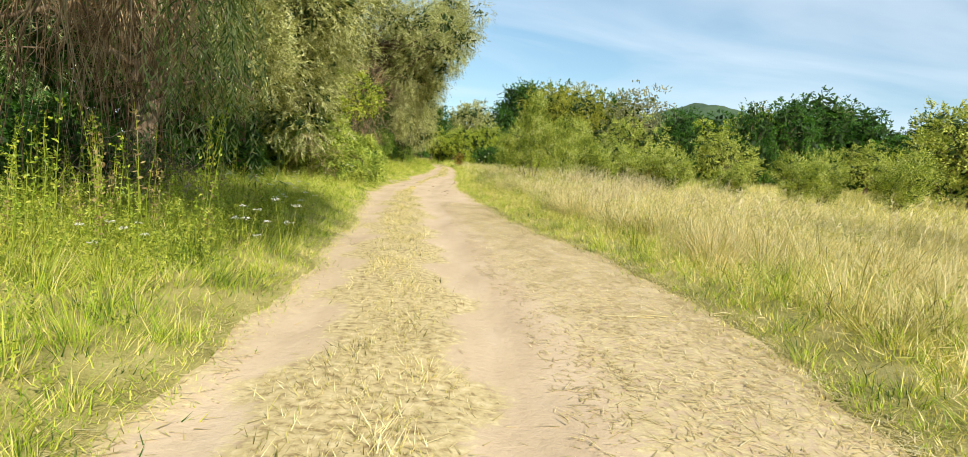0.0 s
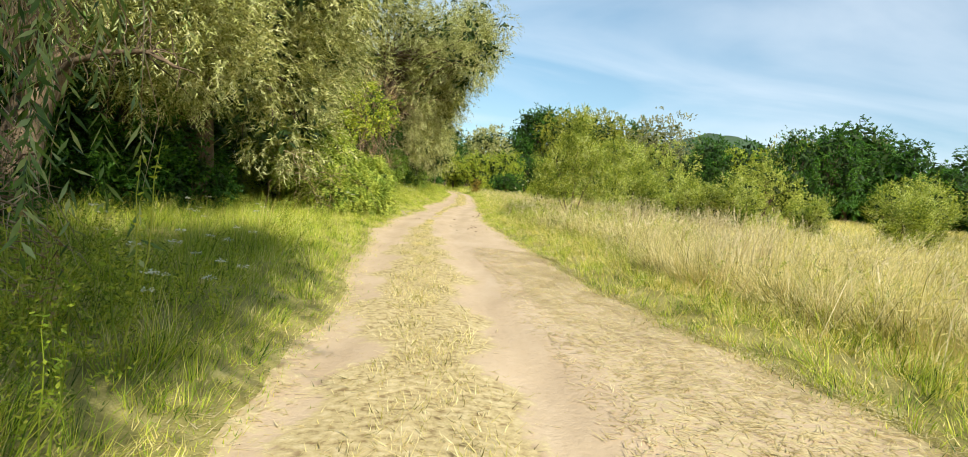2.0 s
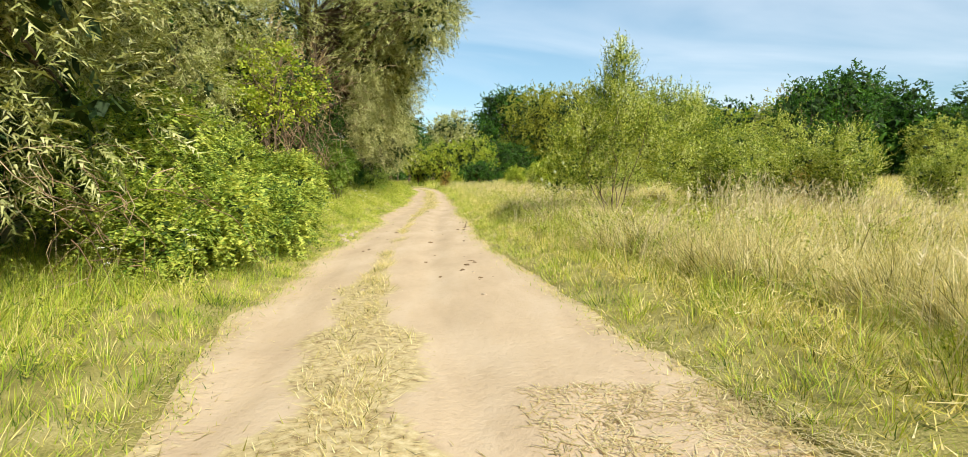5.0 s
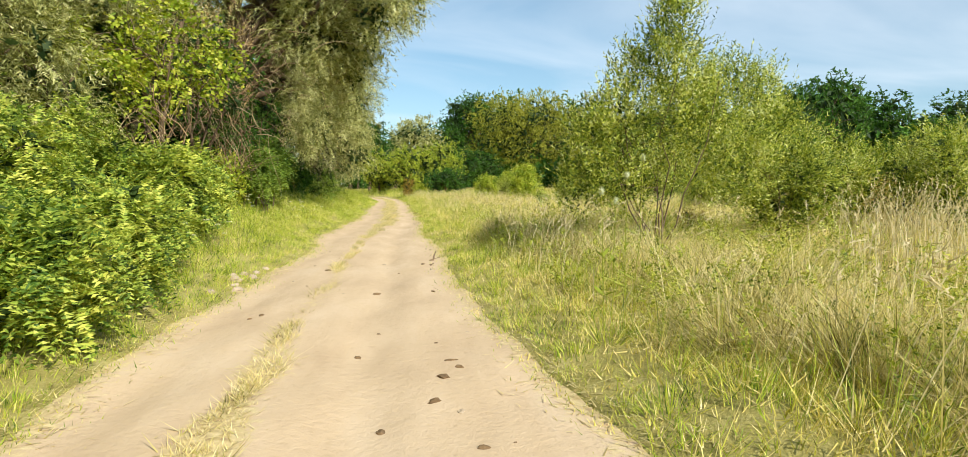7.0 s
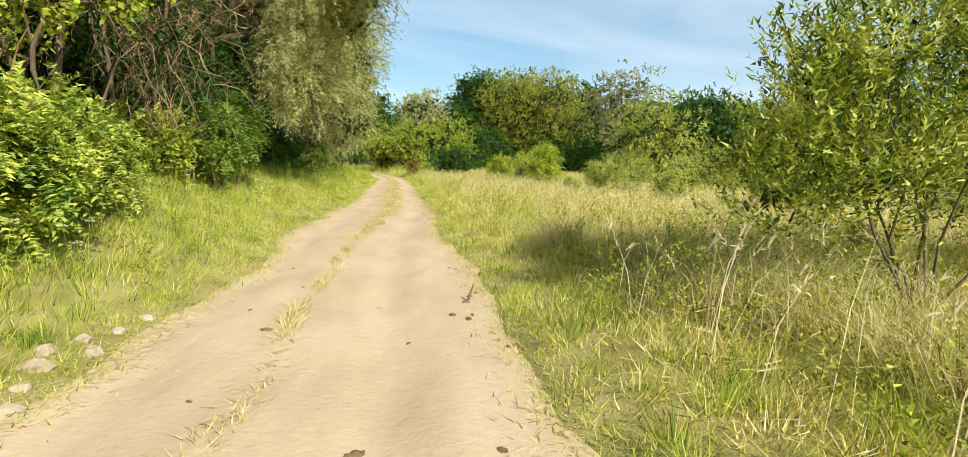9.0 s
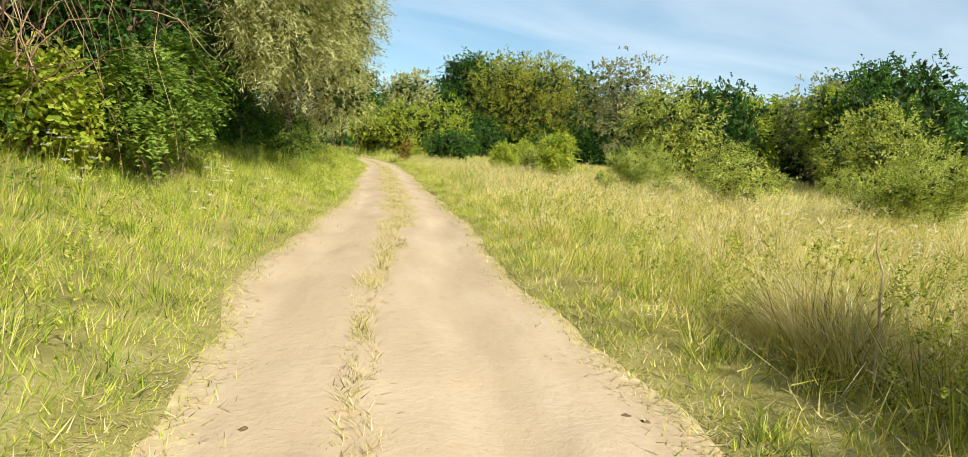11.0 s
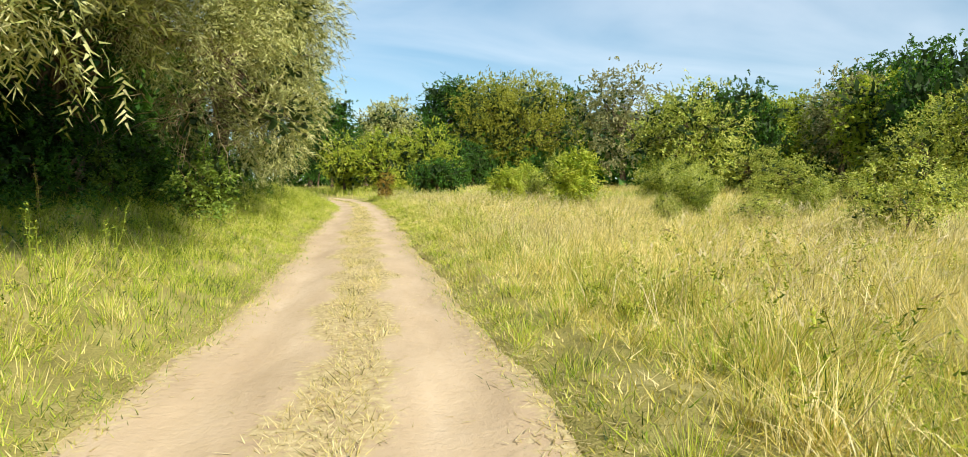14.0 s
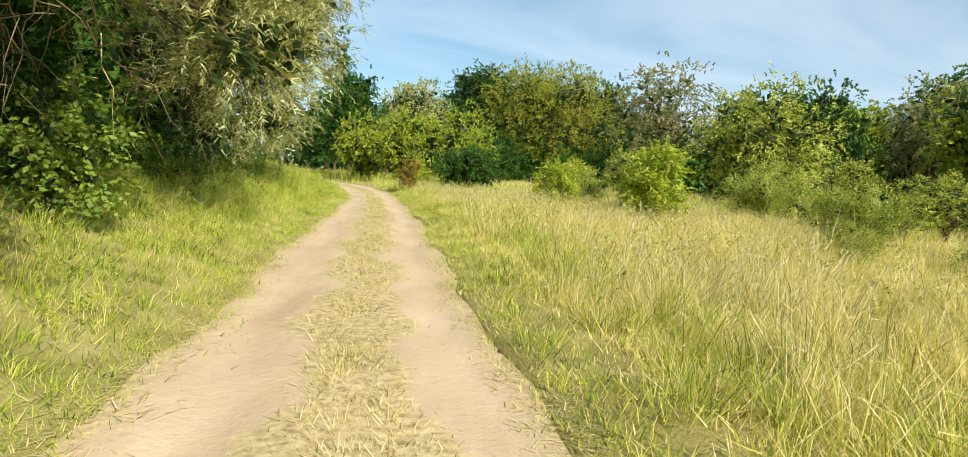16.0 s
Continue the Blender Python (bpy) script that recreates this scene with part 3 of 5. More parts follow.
d = np.interp(y, [9, 16, 34, 37], [1.0, 1.5, 1.5, 1.1]) + 0.3 * np.sin(y * 0.7) + 0.2 * np.sin(y * 1.9) + 0.2 + 1.4 * rng.uniform(0, 1, n) ** 1.5
x = right_edge(y) + d
wall = tufts(rng, x, y, rng.uniform(0.5, 0.85, n), 46, rng.uniform(0.15, 0.4, n), 0.0066, 1.5, wind=(-0.15, 0.0), bent_share=0.35)
tagged(new("edge_grass", mesh_of("edge_grass", wall, M["meadow"])), "dense overhanging grass where the tall meadow begins", "grass", kind="stuff")
y, d = scatter(rng, 50000, 1.0, 90, 0.8, 10, 1.3)
x = right_edge(y) + d
tagged(new("low_meadow_grass", mesh_of("low_meadow_grass", [blades(rng, x, y, rng.uniform(0.1, 0.4, len(x)), rng.uniform(0.008, 0.014, len(x)), 1.5, (0.1, 0.0), slim=True)], M["gold"])), "tangled low grass under the meadow bunches", "grass", kind="stuff")

# stems blown over and tangled through the bunches
n = 45000
y, d = scatter(rng, n, 1.5, 80, 0.5, 9, 1.3)
x = right_edge(y) + d
a = rng.uniform(0, 2 * np.pi, n)
keep = rng.uniform(0, 1, n) < np.interp(y, [0, 28, 36, 80], [1.0, 1.0, 0.35, 0.35])
x, y, d, a = x[keep], y[keep], d[keep], a[keep]
n = len(x)
top = np.interp(d, [0.5, 1.2, 2.2], [0.12, 0.35, 0.62]) * (0.6 + 0.5 * patchy(x, y, 2.0))
p = np.stack([x, y, ground_z(x, y) + top * rng.uniform(0.25, 1.0, n)], 1)
way = unit(np.stack([np.cos(a) + 0.4, np.sin(a), rng.normal(0.15, 0.35, n)], 1))
tagged(new("tangled_stems", mesh_of("tangled_stems", [leaves(p, way, unit(np.cross(way, rand_dir(rng, n))), rng.uniform(0.07, 0.22, n), rng.uniform(0.005, 0.008, n), "slim")], M["gold"])), "dry stems bent over and tangled in the meadow", "grass", kind="stuff")


def reed_clump(place, spread, n, h, seed):
    """Tall straight dry stems that stand out of the meadow, with drooping heads."""
    rng = np.random.default_rng(seed)
    root = tagged(new("reed_clump"), "clump of tall pale dry reed stems", "reeds", "pale reeds in the meadow")
    x, y = rng.normal(place[0], spread, n), rng.normal(place[1], spread * 0.8, n)
    st = blades(rng, x, y, rng.uniform(0.6, 1.05, n) * h, np.full(n, 0.009), 0.28, (0.1, 0.0))
    way = unit(st[0][:, 4] - st[0][:, 2])
    hd = sprays(rng, st[0][:, 4] - way * 0.12, way, 6, 0.16, 0.8, 0.05, 0.012, 0.3, "slim")
    tagged(part("reed_growth", mesh_of("reed_growth", [st], M["plume"]), root), kind="stuff")
    tagged(part("plume", mesh_of("plume", hd, M["plume"]), root), kind="stuff")


reed_clump((3.1, 15.6), 0.42, 260, 1.25, 1)
reed_clump((4.2, 28.2), 0.48, 300, 1.35, 2)
reed_clump((6.4, 27.6), 0.6, 240, 1.2, 3)

# ragged low tufts that creep over both edges of the track
n = 60000
y = rng.uniform(1, 84, n)
s = rng.integers(0, 2, n)
d = rng.normal(0.08, 0.17, n)
x = np.where(s, right_edge(y) + d, left_edge(y) - d)
k = clumpy(x * 2, y * 1.5, 1.7) + rng.uniform(-0.35, 0.35, n) > 0.3
x, y, d = x[k], y[k], d[k]
h = rng.uniform(0.02, 0.10, len(x)) + 0.12 * np.clip(d, 0, 0.5)
v = blades(rng, x, y, h, rng.uniform(0.008, 0.014, len(x)), 1.7, (0.0, 0.0), slim=True)
tagged(new("edge_tufts", mesh_of("edge_tufts", [v], M["grass"])), "ragged grass tufts creeping onto the track", "grass", kind="stuff")

# bent seed stems with pale plumes above the meadow
y, d = scatter(rng, 9000, 2.0, 80, 0.9, 10, 1.2)
x = right_edge(y) + d
k = patchy(x, y, 2.3) + rng.uniform(-0.25, 0.25, len(x)) > np.interp(y, [0, 30, 36, 90], [0.62, 0.58, 0.70, 0.70])
x, y = x[k], y[k]
h = rng.uniform(0.75, 1.15, len(x)) * np.interp(y, [0, 34, 45, 90], [1.0, 1.0, 0.8, 0.8])
st = blades(rng, x, y, h, np.full(len(x), 0.008), 0.9, (0.25, 0.0))
tips = st[0][:, 4]
way = unit(tips - st[0][:, 2] + rng.normal(0, 0.05, tips.shape))
pl = sprays(rng, tips - way * 0.14, way, 7, 0.18, 0.9, 0.06, 0.014, 0.3, "slim")
tagged(new("seed_grass", mesh_of("seed_grass", [st] + pl, M["plume"])), "pale feathery grass plumes over the meadow", "grass", kind="stuff")

# the meadow farther off: broader tufts
n = 90000
x = rng.uniform(0, 1, n) ** 1.6 * 75 + 9.5
y = rng.uniform(5, 150, n)
x = x + np.interp(y, YS, RIGHT)
h = rng.uniform(0.4, 0.95, n) * (0.7 + 0.45 * clumpy(x, y, 0.4))
far = np.clip((x - np.interp(y, YS, RIGHT) - 9) / 25, 0, 1)
v = blades(rng, x, y, h * (0.75 + 0.25 * far), rng.uniform(0.012, 0.022, n) * (1 + 1.2 * far), 1.3, (0.2, 0.0), slim=True)
tagged(new("far_meadow_grass", mesh_of("far_meadow_grass", [v], M["gold"])), "tall dry meadow grass farther from the track", "grass", kind="stuff")
n = 20000
y = rng.uniform(80, 125, n); x = np.interp(y, YS, RIGHT) + rng.uniform(0.2, 20, n)
v = blades(rng, x, y, rng.uniform(0.3, 0.8, n), rng.uniform(0.02, 0.04, n), 0.8, slim=True)
y2 = rng.uniform(80, 125, n); x2 = np.interp(y2, YS, LEFT) - rng.uniform(0.2, 12, n)
v2 = blades(rng, x2, y2, rng.uniform(0.2, 0.6, n), rng.uniform(0.02, 0.04, n), 0.8, slim=True)
tagged(new("bend_grass", mesh_of("bend_grass", [v, v2], M["grass"])), "green grass where the track bends away", "grass", kind="stuff")

# the grassy strip between the ruts
y = rng.uniform(0, 90, 95000)
x = strip_mid(y) + rng.uniform(-1, 1, len(y)) * rng.uniform(0.4, 1.15, len(y)) * strip_half(y)
keep = clumpy(x * 2, y, 1.3) + rng.uniform(-0.5, 0.5, len(y)) > np.interp(y, [0, 24, 27, 35, 38, 95], [0.12, 0.2, 0.7, 0.7, 0.3, 0.1])
x, y = x[keep], y[keep]
h = rng.uniform(0.02, 0.11, len(x)) * (0.5 + 0.9 * clumpy(x * 3, y, 2.0))
v = blades(rng, x, y, h, rng.uniform(0.007, 0.013, len(x)), 1.9, (0.0, 0.0), slim=True)
tagged(new("strip_grass", mesh_of("strip_grass", [v], M["meadow"])), "short trodden grass between the wheel ruts", "grass", kind="stuff")


# cut straw lying on the track
def litter(rng, x, y, length):
    n = len(x)
    a = rng.uniform(0, np.pi, n)
    w = np.stack([np.cos(a), np.sin(a), rng.normal(0, 0.08, n)], 1)
    s = np.stack([-np.sin(a), np.cos(a), np.zeros(n)], 1)
    p = np.stack([x, y, ground_z(x, y) + rng.uniform(0.004, 0.02, n)], 1)
    return leaves(p, w, s, length, rng.uniform(0.006, 0.011, n), "slim")


y = rng.uniform(0, 95, 20000)
x = strip_mid(y) + rng.normal(0, 0.62, len(y)) * strip_half(y)
k = rng.uniform(0, 1, len(y)) < np.interp(y, [0, 24, 28, 36, 42, 95], [1, 1, 0.25, 0.25, 0.7, 0.9])
x, y = x[k], y[k]
yb_ = 1 + 18.5 * rng.uniform(0, 1, 30000) ** 0.8
lo, hi = strip_mid(yb_) + 1.05, right_edge(yb_) + 0.15
xb_ = lo + (hi - lo) * rng.uniform(0, 1, len(yb_)) ** 0.8
ye = rng.uniform(1, 80, 26000)
side = rng.integers(0, 2, len(ye))
xe = np.where(side, right_edge(ye) + rng.normal(0.0, 0.16, len(ye)), left_edge(ye) + rng.normal(0.0, 0.16, len(ye)))
X, Y = np.concatenate([x, xb_, xe]), np.concatenate([y, yb_, ye])
tagged(new("straw_litter", mesh_of("straw_litter", [litter(rng, X, Y, rng.uniform(0.04, 0.16, len(X)))], M["straw"])), "loose cut straw scattered on the track", "straw", kind="stuff")


def weeds(rng, x, y, h, mat, name, label, per=7, scale=1.0):
    """Low leafy herbs: a few upright leafy shoots for each."""
    n = len(x)
    k = np.repeat(np.arange(n), per)
    p = np.stack([x[k] + rng.normal(0, 0.06, n * per), y[k] + rng.normal(0, 0.06, n * per), ground_z(x[k], y[k])], 1)
    up = rng.uniform(0.05, 0.75, n * per) * h[k]
    p[:, 2] += up
    d = unit(np.stack([rng.normal(0, 0.6, n * per), rng.normal(0, 0.6, n * per), np.full(n * per, 0.7)], 1))
    ch = sprays(rng, p, d, 8, 0.16 * scale, 0.8, 0.034 * scale, 0.015 * scale, 0.9, "slim", 0.35)
    tagged(new(name, mesh_of(name, ch, M[mat])), label, "weeds", kind="stuff")


n = 1500
y, d = scatter(rng, n, 2, 80, 0.35, 4.5, 1.0)
weeds(rng, left_edge(y) - d, y, rng.uniform(0.25, 0.7, n), "weed", "verge_weeds", "leafy green weeds in the verge grass", 6)
n = 1500
y, d = scatter(rng, n, 2, 80, 0.9, 7.5, 1.1)
k = patchy(right_edge(y) + d, y, 1.6) + rng.uniform(-0.3, 0.3, n) > np.interp(y, [0, 24, 27, 34, 38, 80], [0.75, 0.75, 0.2, 0.2, 0.5, 0.65])
y, d = y[k], d[k]
weeds(rng, right_edge(y) + d, y, rng.uniform(0.4, 0.95, len(y)), "weed", "meadow_weeds", "yellow-green weeds among the dry grass", 9)
n = 420
y = rng.uniform(24, 38, n)
d = rng.uniform(0.8, 6.0, n)
weeds(rng, right_edge(y) + d, y, rng.uniform(0.4, 0.95, n), "weed", "meadow_weeds", "bushy yellow-green weeds beside the tall shrub", 16, 1.0)
n = 420
y = rng.uniform(5.0, 11.0, n)
weeds(rng, left_edge(y) - rng.uniform(0.6, 4.4, n), y, rng.uniform(0.45, 0.9, n), "weed", "verge_weeds", "tall yellow-green flowering weeds on the verge", 14, 0.9)
n = 500
y = rng.uniform(36, 70, n)
x = np.interp(y, [36, 44, 55, 70], [-7.6, -8.0, -7.6, -8.4]) + rng.normal(-0.6, 0.9, n)
weeds(rng, x, y, rng.uniform(0.5, 1.1, n), "dark", "wood_edge_weeds", "dark nettles along the wood edge", 10, 1.5)


# ---------------------------------------------------------------- trees
def lobes_in(rng, n, c, r, size, east=False):
    """n lobes spread through an ellipsoid, most of them towards its outside; east: only the half that faces the track."""
    d = rand_dir(rng, n)
    if east:
        d[:, 0] = np.where(d[:, 0] < -0.35, -d[:, 0], d[:, 0])
    q = rng.uniform(0.35, 1.0, (n, 1)) ** 0.6
    return np.array(c) + d * q * np.array(r), rng.uniform(size[0], size[1], n)


def crown_chunks(rng, lobes, radii, n, kind, droop=0.3, scale=1.0):
    w = radii ** 2 / (radii ** 2).sum()
    s = scale
    per = 5                                     # sprays that grow from one branchlet
    m = max(1, n // per)
    k = rng.choice(len(radii), m, p=w)
    d = np.repeat(rand_dir(rng, m), per, 0)
    r = np.repeat(radii[k] * rng.uniform(0.5, 1.1, m) ** 0.7, per)
    p = np.repeat(lobes[k], per, 0) + d * r[:, None] + rng.normal(0, 1, (m * per, 3)) * np.minimum(0.16 * s if kind != "far" else 0.35 * s, r * 0.3)[:, None]
    way = unit(d + np.array([0, 0, -droop]) + rng.normal(0, 0.45, (m * per, 3)))
    if kind == "willow":
        return sprays(rng, p, way, 14, 0.52 * s, 0.35, 0.125 * s, 0.028 * s, 0.7, "slim")
    if kind == "pinnate":
        return sprays(rng, p, way, 9, 0.27 * s, 0.7, 0.045 * s, 0.025 * s, 1.25, "slim", 0.08, True)
    if kind == "willow_near":
        return sprays(rng, p, way, 11, 0.50 * s, 0.6, 0.14 * s, 0.021 * s, 0.75, False)
    if kind == "slender":
        return sprays(rng, p, unit(way + np.array([0, 0, 0.9])), 10, 0.40 * s, 0.1, 0.078 * s, 0.027 * s, 0.75, "slim", 0.3)
    if kind == "leafy":
        return sprays(rng, p, way, 9, 0.35 * s, 0.4, 0.075 * s, 0.042 * s, 0.9, "slim", 0.35)
    if kind == "broad":
        return sprays(rng, p, way, 6, 0.35 * s, 0.4, 0.09 * s, 0.06 * s, 0.9, s > 1.45, 0.35)
    return sprays(rng, p, way, 8, 0.75 * s, 0.2, 0.25 * s, 0.21 * s, 0.9, "slim", 0.6)


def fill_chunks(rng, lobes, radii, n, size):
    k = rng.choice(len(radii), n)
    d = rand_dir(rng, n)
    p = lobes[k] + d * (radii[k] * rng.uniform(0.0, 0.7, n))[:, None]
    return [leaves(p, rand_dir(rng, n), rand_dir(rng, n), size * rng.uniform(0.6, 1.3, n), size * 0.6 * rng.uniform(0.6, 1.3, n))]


def tree(name, label, place, trunk, lobes, radii, n, kind, mat, seed, droop=0.3, scale=1.0, fill=0, fill_size=0.35, stems=1, category="tree", limb=0.05, spread=0.3, extra=()):
    """A tree or shrub: trunk with limbs to its lobes, a crown of leaves and an inner mass of leaves coloured dark as
    shade.
    """
    rng = np.random.default_rng(seed)
    root = tagged(new(name), label, category)
    height, girth = trunk
    ch = []
    tops = []
    for i in range(stems):
        a = rng.uniform(0, 6.28)
        foot = np.array([math.cos(a), math.sin(a), 0]) * (girth * 1.5 if stems > 1 else 0) + np.array([0, 0, -0.15])
        top = foot + np.array([math.cos(a) * height * spread * (stems > 1), math.sin(a) * height * spread * (stems > 1), height])
        line = bent(rng, foot, top, 0, 0.25, 8)
        ch.append(tube(line, np.linspace(girth * 1.25, girth * 0.45, 8) + np.array([girth * .5] + [0] * 7), 9 if girth > .1 else 5))
        tops.append(line)
    for c, r in zip(lobes, radii):
        line = tops[rng.integers(len(tops))]
        a = line[rng.integers(3, 7)]
        ln = np.linalg.norm(c - a)
        thin = girth < 0.03
        ch.append(tube(bent(rng, a, c, 0.08, 0.3), np.linspace(min(girth * .45, limb * max(ln, 1) ** .7), 0.004 if thin else 0.012, 7), 3 if thin or kind == "far" else 5))
        for _ in range(0 if kind == "far" else 1 if thin else 2):
            m = a + (c - a) * rng.uniform(0.5, 0.9)
            ch.append(tube(bent(rng, m, c + rand_dir(rng, 1)[0] * r * 0.9, 0.0, 0.3, 5), np.linspace(0.006 if thin else 0.02, 0.003 if thin else 0.006, 5), 3))
    part("trunk", mesh_of("trunk", ch, M["bark"], True), root)
    part("crown", mesh_of("crown", crown_chunks(rng, lobes, radii, n, kind, droop, scale) + list(extra), M[mat]), root)
    # inner leaves in a near-black colour that stands in for crown shade
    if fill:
        part("shade_foliage", mesh_of("shade_foliage", fill_chunks(rng, lobes, radii, fill, fill_size), M["crown_shade"]), root)
    root.matrix_basis = Matrix.Translation((place[0], place[1], float(ground_z(place[0], place[1]))))
    return root


def turned(x, y, turn, size=1.0, tall=1.0):
    return Matrix.Translation((x, y, float(ground_z(x, y)))) @ Matrix.Rotation(radians(turn), 4, "Z") @ Matrix.Diagonal((size, size, size * tall, 1))


def placed(ob, x, y, turn, size=1.0, tall=1.0, label=""):
    """A copy of a plant, turned and sized."""
    c = copy_thing(ob, turned(x, y, turn))
    c.scale = (size, size, size * tall)
    return tagged(c, label)


def join(*sets):
    return np.concatenate([np.asarray(a[0], float) for a in sets]), np.concatenate([np.asarray(a[1], float) for a in sets])


def at(place, rows):
    """Lobes given by their true places and radii, as seen from the foot of the tree."""
    r = np.array(rows, float)
    return r[:, :3] - np.array([place[0], place[1], 0]), r[:, 3]


def curtain(rng, x, y, top, low, n):
    """Long leafy withes that hang straight down; x, y: ranges."""
    p = np.stack([rng.uniform(*x, n), rng.uniform(*y, n), rng.uniform(*top, n)], 1)
    d = unit(np.stack([rng.normal(0, 0.10, n), rng.normal(0, 0.10, n), -np.ones(n)], 1))
    ch = []
    for k in range(3):
        q = p + d * k * 0.95
        q = q[q[:, 2] > low + rng.uniform(0, 0.9, len(q))]
        ch += sprays(rng, q, d[:len(q)], 16, 1.0, 0.02, 0.145, 0.024, 0.55, False, 0.22)
    return ch


# ---------------------------------------------------------------- the row of willows beside the track
rng = np.random.default_rng(21)
SILVER = "old silver-leaved willow overhanging the track"
pa = (-7.75, 14.9)
lobe_a = join(at(pa, [(-6.9, 11.2, 5.6, 1.0), (-5.6, 10.6, 5.3, 0.8), (-8.6, 12.6, 6.4, 1.4), (-9.0, 14.0, 6.0, 1.3), (-9.6, 13.2, 4.4, 1.2), (-10.4, 15.2, 3.2, 1.2), (-9.8, 11.4, 3.0, 1.0)]),
              lobes_in(rng, 14, (-2.4, -1.0, 8.0), (2.4, 3.2, 2.2), (1.0, 1.6)))
hang = curtain(rng, (-4.6 + 7.75, -3.2 + 7.75), (8.8 - 14.9, 9.6 - 14.9), (3.2, 5.0), 1.0, 70) + curtain(rng, (-6.6 + 7.75, -4.8 + 7.75), (12.0 - 14.9, 14.0 - 14.9), (3.6, 5.0), 2.2, 12)
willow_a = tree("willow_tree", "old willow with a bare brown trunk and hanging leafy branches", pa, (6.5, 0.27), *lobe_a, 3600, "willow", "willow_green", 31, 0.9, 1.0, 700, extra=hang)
def limb_of(tree_, place, line, r0, r1, seed, twiglets=0, label=""):
    """A bare limb through the given places, with a few twigs."""
    rng = np.random.default_rng(seed)
    p = np.array(line, float) - np.array([place[0], place[1], float(ground_z(*place))])
    k = np.linspace(0, len(p) - 1, 4 * len(p))
    q = np.stack([np.interp(k, np.arange(len(p)), p[:, i]) for i in range(3)], 1) + rng.normal(0, 0.012, (len(k), 3))
    ch = [tube(q, np.linspace(r0, r1, len(k)), 7)]
    for _ in range(twiglets):
        a = q[rng.integers(len(q) // 3, len(q))]
        ch.append(tube(bent(rng, a, a + rng.normal(0, 0.28, 3) + np.array([0.1, 0, 0.1]), 0.05, 0.3, 6), np.linspace(r1 * 0.55, 0.003, 6), 4))
    part("limb", mesh_of("limb", ch, M["bark"], True), tree_, label)


limb_of(willow_a, pa, [(-7.7, 14.9, 2.1), (-7.0, 14.5, 2.3), (-6.4, 14.2, 2.5), (-5.9, 14.0, 2.62), (-5.3, 13.9, 2.66), (-4.9, 13.9, 2.5)], 0.06, 0.022, 3, 26, "lichen-yellow bare limb")
limb_of(willow_a, pa, [(-7.8, 14.9, 2.6), (-7.3, 14.7, 3.2), (-6.9, 14.5, 3.9), (-6.6, 14.4, 4.8)], 0.13, 0.06, 4, 6)
# unseen tree, added so that its overhead lobes throw the verge shadow
ps = (-5.2, 3.2)
lobe_shade = at((ps[0] + 0.35, ps[1]), [(0.3, 2.4, 5.8, 0.9), (0.2, 4.0, 5.8, 0.9), (0.0, 5.4, 5.8, 0.9), (-0.3, 6.8, 5.9, 0.9), (-0.5, 7.9, 6.2, 0.8), (-0.9, 3.2, 6.0, 1.0), (-1.0, 4.8, 6.1, 1.0), (-1.2, 6.2, 6.2, 0.8), (0.0, 6.4, 6.9, 0.8), (-0.2, 4.6, 7.0, 1.0), (-1.0, 2.2, 6.8, 1.1), (0.4, 3.0, 7.0, 0.9), (-2.2, 3.0, 7.2, 1.0)])
tree("willow_tree", "unseen willow crown overhead, added to shade the verge", ps, (6.0, 0.24), *lobe_shade, 4500, "willow", "willow_green", 35, 0.3, 1.1, 6500, 0.45)
pb = (-8.4, 22.5)
lobe_b = join(at(pb, [(-6.2, 16.6, 4.8, 0.9), (-5.8, 15.4, 5.6, 1.0), (-5.4, 14.4, 6.4, 1.0), (-6.6, 17.4, 4.2, 0.9), (-7.2, 16.2, 5.2, 1.0), (-5.2, 16.0, 6.6, 1.0), (-7.6, 17.6, 4.6, 1.0), (-6.2, 21.3, 2.1, 0.9), (-6.0, 23.2, 2.3, 0.9), (-6.7, 19.8, 2.6, 0.9), (-6.0, 22.2, 3.3, 1.1), (-5.9, 23.6, 4.2, 1.2), (-6.4, 20.6, 3.9, 1.1), (-7.2, 18.9, 3.4, 1.0), (-8.4, 18.6, 3.0, 1.0), (-5.9, 21.4, 5.2, 1.2), (-6.2, 25.2, 4.6, 1.2), (-9.6, 18.4, 3.4, 1.2), (-8.4, 19.6, 4.2, 1.1)]),
              lobes_in(rng, 42, (1.0, -0.3, 7.2), (2.5, 4.1, 3.8), (0.9, 1.6), True))
near_b = at(pb, [(-6.2, 16.6, 4.8, 0.95), (-5.8, 15.4, 5.6, 1.05), (-6.6, 17.4, 4.2, 0.95), (-7.2, 16.2, 5.0, 1.05), (-7.4, 17.8, 3.8, 0.9), (-6.4, 18.6, 3.6, 0.9), (-5.6, 15.0, 3.5, 0.6), (-6.4, 15.6, 3.2, 0.6), (-6.0, 14.6, 4.2, 0.75), (-5.0, 15.4, 4.3, 0.6), (-7.0, 15.2, 3.9, 0.8), (-6.2, 17.2, 3.0, 0.7), (-5.6, 16.6, 3.6, 0.7), (-6.9, 17.8, 2.7, 0.7), (-5.2, 16.2, 3.0, 0.5), (-7.6, 18.2, 3.1, 0.8)])
